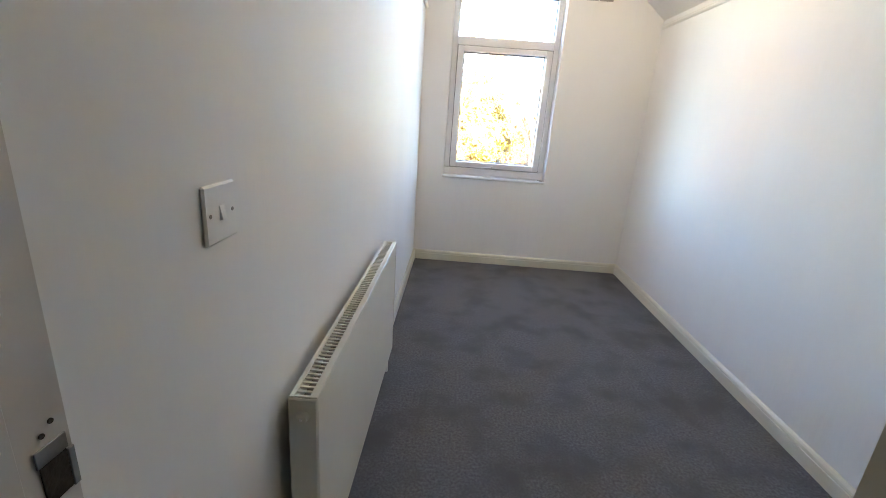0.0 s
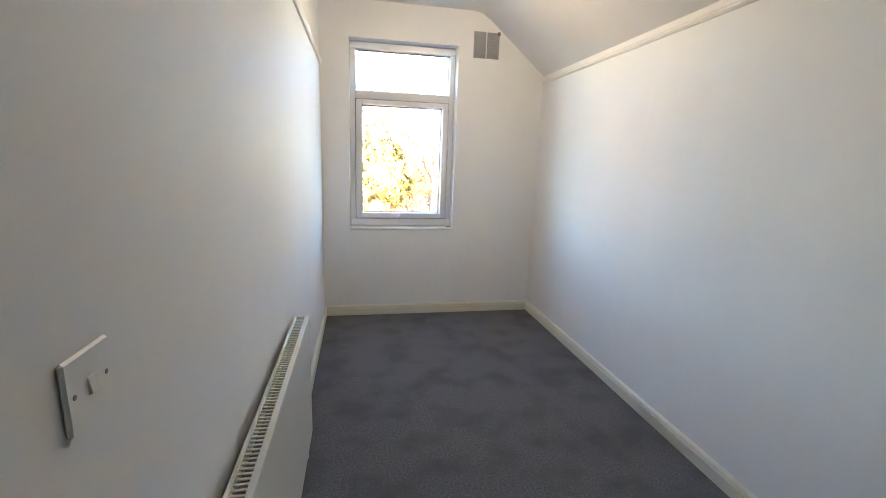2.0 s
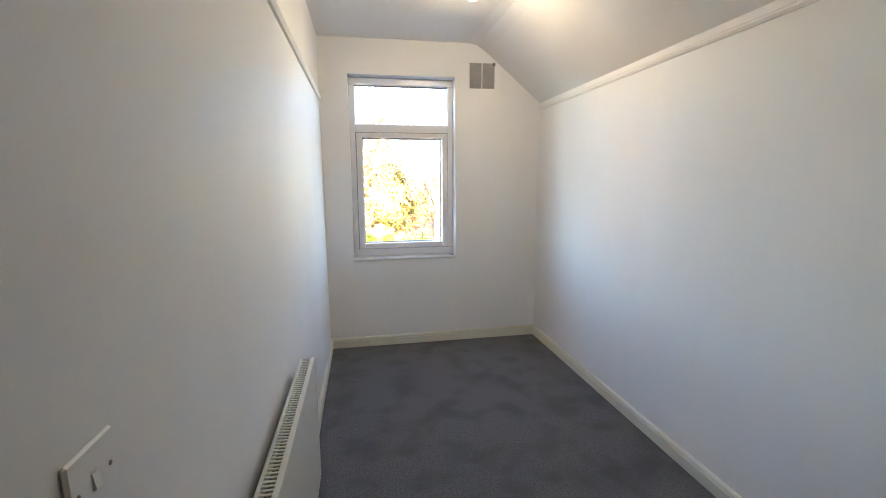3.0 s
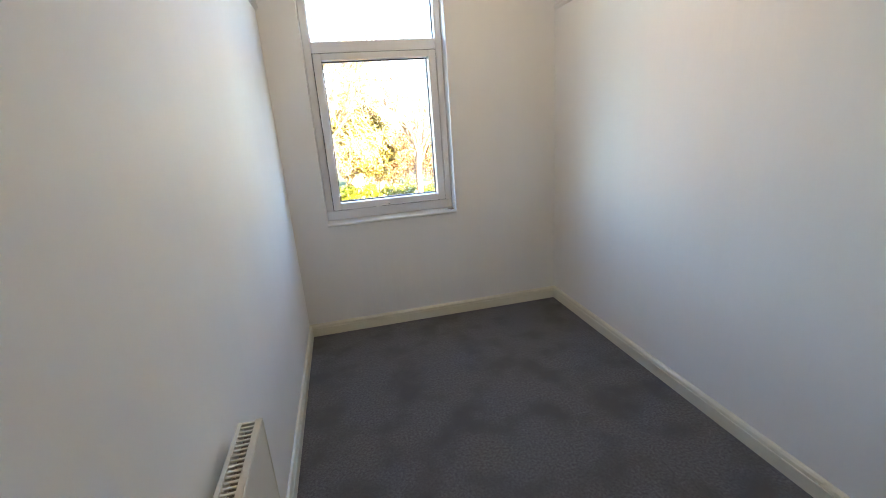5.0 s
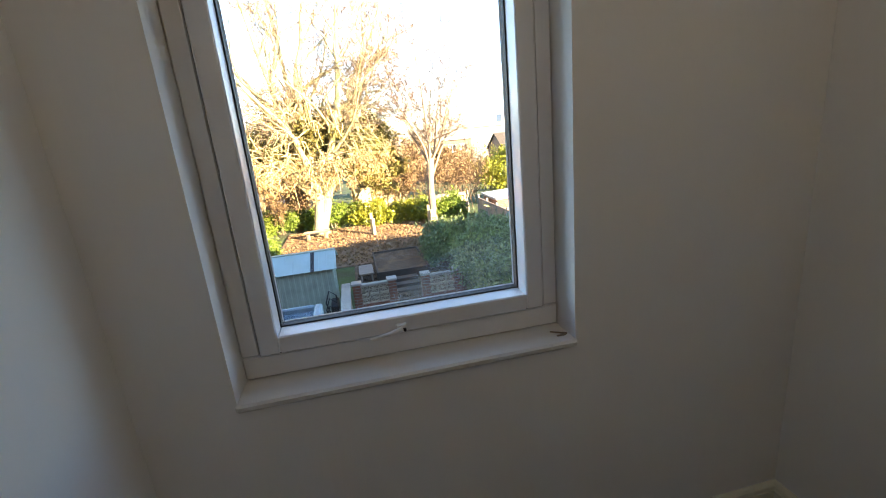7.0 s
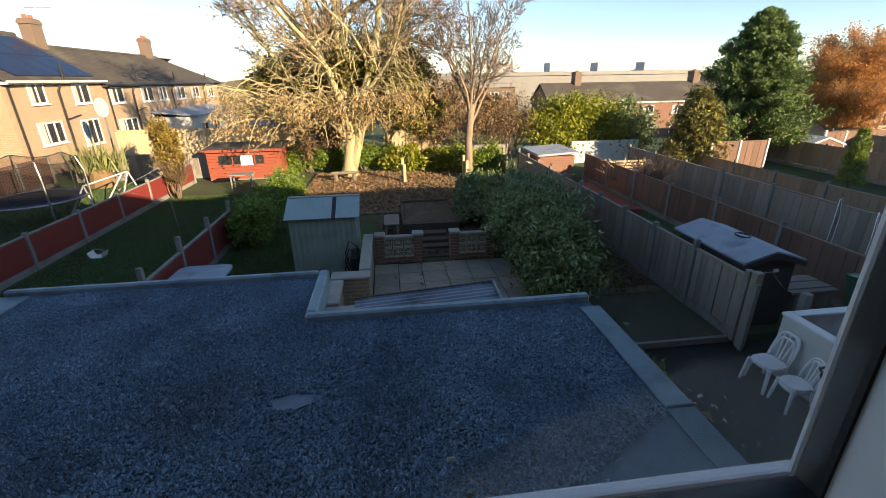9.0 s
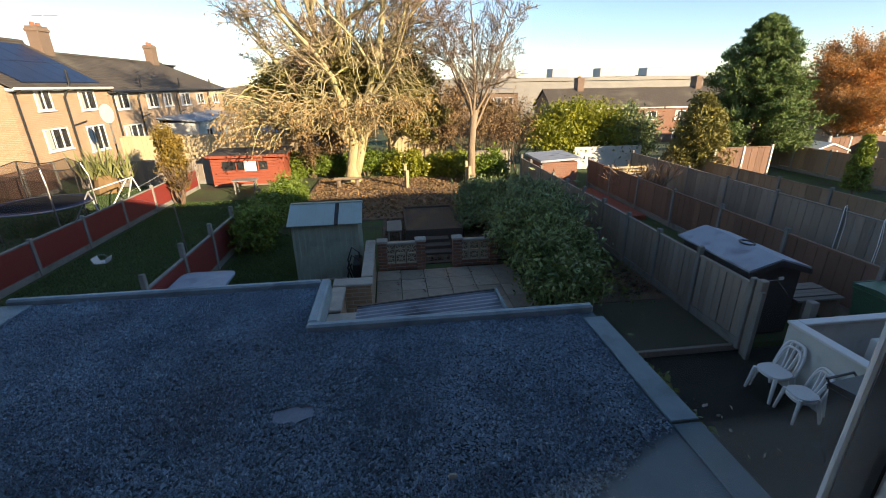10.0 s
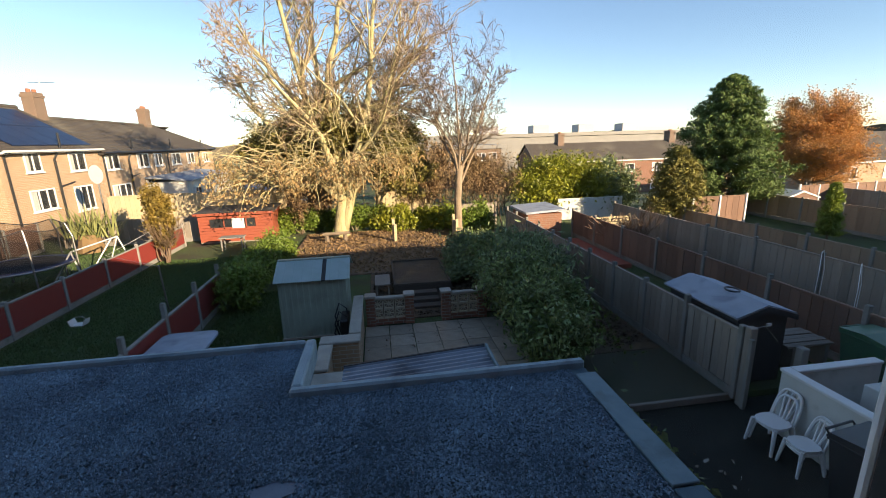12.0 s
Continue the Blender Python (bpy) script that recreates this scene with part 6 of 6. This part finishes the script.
leafy("laurel_bush", "large bright green laurel bush in sunlight", (10.5, 26.0, G), M_LAUREL, ((14000, (-0.9, 0, 1.7), (1.9, 1.5, 1.3), 80), (14000, (1.2, 0.2, 1.6), (1.6, 1.5, 1.2), 80)), 0.085)
leafy("dark_bush", "dark green evergreen bush beside laurel", (13.0, 25.5, G), M_SHRUB, ((6000, (0, 0, 1.4), (1.2, 1.2, 1.3), 40),), 0.09)
hed = leafy("back_hedge", "clipped green hedge along the back of the garden", (-0.5, 24.8, G), M_HEDGE,
            tuple((3200, (x, 0, 0.55), (0.75, 0.4, 0.5), 26) for x in (-3.0, -2.0, -1.0, 0.0, 1.0)), 0.075, category="hedge")
leafy("golden_hedge", "yellow-green bramble and hedge in the sun", (2.2, 24.0, G), M_LAUREL, tuple((2400, (x, 0, 0.55), (0.8, 0.5, 0.6), 24) for x in (-0.8, 0.3, 1.4)), 0.08, category="hedge")
leafy("bramble", "tangled bramble beside the back fence", (4.6, 22.8, G), M_HEDGE, tuple((2600, (x, 0.2 * x, 0.6), (0.7, 0.6, 0.65), 24) for x in (-0.4, 0.6)), 0.08, category="bush")
leafy("side_hedge", "rounded privet hedge beside the red fence", (-2.9, 17.0, G), M_HEDGE, tuple((4200, (0, y, 0.55), (0.52, 0.75, 0.5), 34) for y in (-1.6, -0.6, 0.5, 1.7, 2.8)), 0.055, category="hedge")
leafy("bay_shrub", "large grey-green shrub crowding the path", (3.55, 13.0, G), M_BAY,
      ((8500, (0.05, -2.0, 0.62), (0.62, 0.62, 0.5), 46), (9500, (0.25, -1.1, 0.75), (0.75, 0.7, 0.6), 50), (9500, (0.15, 0.1, 0.8), (0.8, 0.8, 0.7), 50), (4000, (0.3, 1.6, 0.75), (0.85, 1.0, 0.7), 45), (4000, (0.2, 3.4, 0.65), (0.85, 1.0, 0.65), 40)), 0.044, long=2.4, droop=0.6)
leafy("feathery_shrub", "feathery dark green shrub behind the patio", (4.3, 14.6, G), M_SHRUB, ((9000, (0, 0, 0.8), (0.9, 1.3, 0.75), 60), (6000, (-0.4, 2.6, 0.6), (1.1, 1.2, 0.6), 45)), 0.05, long=4.0, droop=-1.2)
leafy("ground_weeds", "low dark weeds on rough earth", (4.9, 14.0, G), M_HEDGE, ((3000, (0, 0, 0.08), (0.8, 2.6, 0.12), 60),), 0.04, category="weeds")
leafy("climbing_weeds", "straggling green weeds up against the extension", (2.19, 6.0, G - 0.1), M_SHRUB, ((2600, (0, 0.35, 2.25), (0.08, 0.6, 0.16), 40), (1500, (0, -0.7, 2.2), (0.06, 0.5, 0.13), 26)), 0.032, category="weeds")
leafy("path_side_shrub", "small dark shrub beside the raised bed", (2.9, 16.5, G), M_SHRUB, ((4000, (0, 0, 0.45), (0.4, 1.4, 0.5), 34),), 0.06)
leafy("golden_shrub", "tall golden columnar shrub beside the red fence", (-7.15, 21.0, G), M_GOLD, ((2600, (0, 0, 2.05), (0.45, 0.45, 0.6), 26), (2000, (0, 0, 1.3), (0.48, 0.45, 0.7), 26)), 0.07)
leafy("fence_shrub", "small green shrub behind the fence", (-6.3, 24.9, G), M_LAUREL, ((1800, (0, 0, 0.9), (0.7, 0.4, 0.5), 20),), 0.07)
bare_bush("bare brown bushes in the neglected ground", (2.4, 26.8, G), 9, 3.4, 2.2, 21, M_TWIG, M_FADED, 6000, 0.07)
bare_bush("bare brown bushes in the neglected ground", (5.4, 25.5, G), 9, 2.9, 2.0, 22, M_TWIG, M_FADED, 2500, 0.06)
bare_bush("pale bare bushes beyond the hedge", (7.2, 27.5, G), 8, 3.2, 1.8, 23, M_BARKGREY, M_FADED, 1200, 0.06)
bare_bush("brown undergrowth behind the big tree", (-3.8, 27.5, G), 9, 3.0, 2.4, 24, M_TWIG, M_FADED, 5000, 0.07)
bare_bush("dry brown shrub behind the summerhouse", (-2.4, 25.6, G), 7, 2.2, 1.6, 25, M_TWIG, M_FADED, 3500, 0.06)
bare_bush("small bare shrub by the deck", (9.1, 18.2, G), 6, 1.5, 0.9, 26)
bare_bush("small bare shrub by the panel", (10.0, 18.8, G), 6, 1.4, 0.9, 27)
bare_bush("distant bare tree beyond the houses", (-21.0, 52.0, -5.5), 5, 9.5, 5.0, 28)
bare_bush("low bare growth by the lawn end", (-7.1, 20.6, G), 5, 1.6, 0.5, 29)
for x, y, h_, r_, s in ((-8, 58, 5.5, 3.5, 31), (-3, 64, 5.6, 4, 32), (4, 56, 4.6, 3, 33), (12, 52, 4.2, 3, 34), (20, 50, 3.6, 2.5, 35), (-13, 70, 6.5, 4, 36), (-17, 56, 5.0, 3.5, 37), (-12, 54, 4.6, 3.5, 38), (-9.5, 47, 4.2, 3, 39), (-22, 62, 6.0, 4, 40), (8, 60, 4.8, 3.5, 41), (16, 57, 4.2, 3, 42), (5.5, 39, 4.9, 3, 43), (10.5, 43, 4.6, 3, 44), (2.5, 45, 5.2, 3.2, 45), (-6, 42, 4.8, 3, 46)):
    bare_bush("distant brown bare trees", (x, y, ground_z(x, y)), 7, h_, r_, s, M_TWIG, M_FADED, 2600, 0.16)

spk = thing("spiky_plant", "pale green strap-leaved plant behind the fence", "plant", "plants", at=(-11.0, 23.4, G))
g = Geo()
for k in range(110):
    a, r_ = RNG.uniform(0, 6.28), RNG.uniform(0.2, 1.1)
    l_ = RNG.uniform(0.9, 1.6)
    b = Vector((RNG.normal(0, 0.5), RNG.normal(0, 0.2), 0.6))
    d = Vector((math.cos(a) * r_, math.sin(a) * r_ * 0.6, 1)).normalized()
    side = Vector((-math.sin(a), math.cos(a), 0)) * 0.03
    m_, e_ = b + d * l_ * 0.6, b + d * l_ + Vector((0, 0, -0.25 * r_))
    g.add([tuple(b - side), tuple(b + side), tuple(m_ + side), tuple(m_ - side), tuple(e_)], [(0, 1, 2, 3), (3, 2, 4)])
part("strap_leaves", g, M_PALEGRASS, spk, tidy=False)
part("root_clump", Geo().tube([(0, 0, 0), (0, 0, 0.7)], [0.5, 0.35], 10), M_FADED, spk)


def conifer(label, at, height, radius, mat, n, size, seed, power=0.8, flat=0.55):
    """Whorls of drooping sprays round a straight stem."""
    ob = thing("conifer", label, "tree", "trees", at)
    g = Geo().tube([(0, 0, 0), (0, 0, height * 0.95)], [radius * 0.09, 0.02], 8)
    rng = np.random.default_rng(seed)
    cs = []
    arms = int(120 + 170 * radius)
    for k in range(arms):
        t = rng.uniform(0.08, 1) ** 0.9
        z, r = height * (0.05 + 0.93 * t), radius * (1 - t) ** power * rng.uniform(0.55, 1.2)
        a = rng.uniform(0, 6.28)
        end = np.array((r * math.cos(a), r * math.sin(a), z + 0.08 * r))
        g.tube([(0, 0, z - 0.25 * r), tuple(end)], [0.03, 0.008], 4, False)
        m_ = n // arms
        u = rng.uniform(0.3, 1.05, m_)[:, None]
        cs.append(np.array((0, 0, z - 0.25 * r)) * (1 - u) + end * u + rng.normal(0, 1, (m_, 3)) * np.array((0.16, 0.16, 0.09)) * (0.35 + r * flat))
    part("stem", g, M_BARKGREY, ob, tidy=False)
    o = new("needles", leaf_mesh("needles", np.concatenate(cs), size, mat, 3.2, 0.5))
    o.parent = ob


conifer("tall dense dark green conifer in low sun", (17.95, 24.0, G), 6.75, 3.0, M_CONIFER, 100000, 0.055, 3, 0.6, 0.17)
conifer("golden green bushy conifer", (13.9, 22.0, G), 3.45, 1.3, M_CONIFER2, 24000, 0.06, 4, 0.5, 0.45)
conifer("slim bright green cypress", (16.85, 17.5, G), 2.15, 0.42, M_CYPRESS, 9000, 0.045, 5, 0.75, 0.25)


def oak(ob):
    rng = random.Random(8)
    g, tips = Geo(), []
    g.tube([(0, 0, -0.3), (0, 0, 1.6), (0.1, 0, 3.2), (0.1, 0, 5.0)], [0.3, 0.24, 0.2, 0.1], 9)
    for k in range(15):
        a = k * 2.4
        boughs(g, (0.05, 0, 0.9 + 0.27 * k), (0.95 * math.cos(a), 0.95 * math.sin(a), 0.25 + 0.07 * k), 2.5 - 0.05 * abs(k - 6), 0.1, 3, rng, tips, 0.6, 5, 0.1, 5, 0.012)
    part("trunk", g, M_BARKGREY, ob, tidy=False)
    t = np.array(tips)
    p = np.concatenate([t[RNG.integers(0, len(t), 42000)] + RNG.normal(0, 0.2, (42000, 3)), cloud(30000, (0.1, 0, 4.5), (2.4, 2.4, 2.9), 220, 0.1, 0.6)])
    p = p[p[:, 2] > 0.8]
    o = tagged(new("crown", leaf_mesh("crown", p, 0.075, M_OAK)), "orange autumn leaves")
    o.parent = ob


tree("spreading oak tree with orange autumn leaves", (29.8, 30.0, G - 0.8), oak).scale = (0.95, 0.95, 0.86)
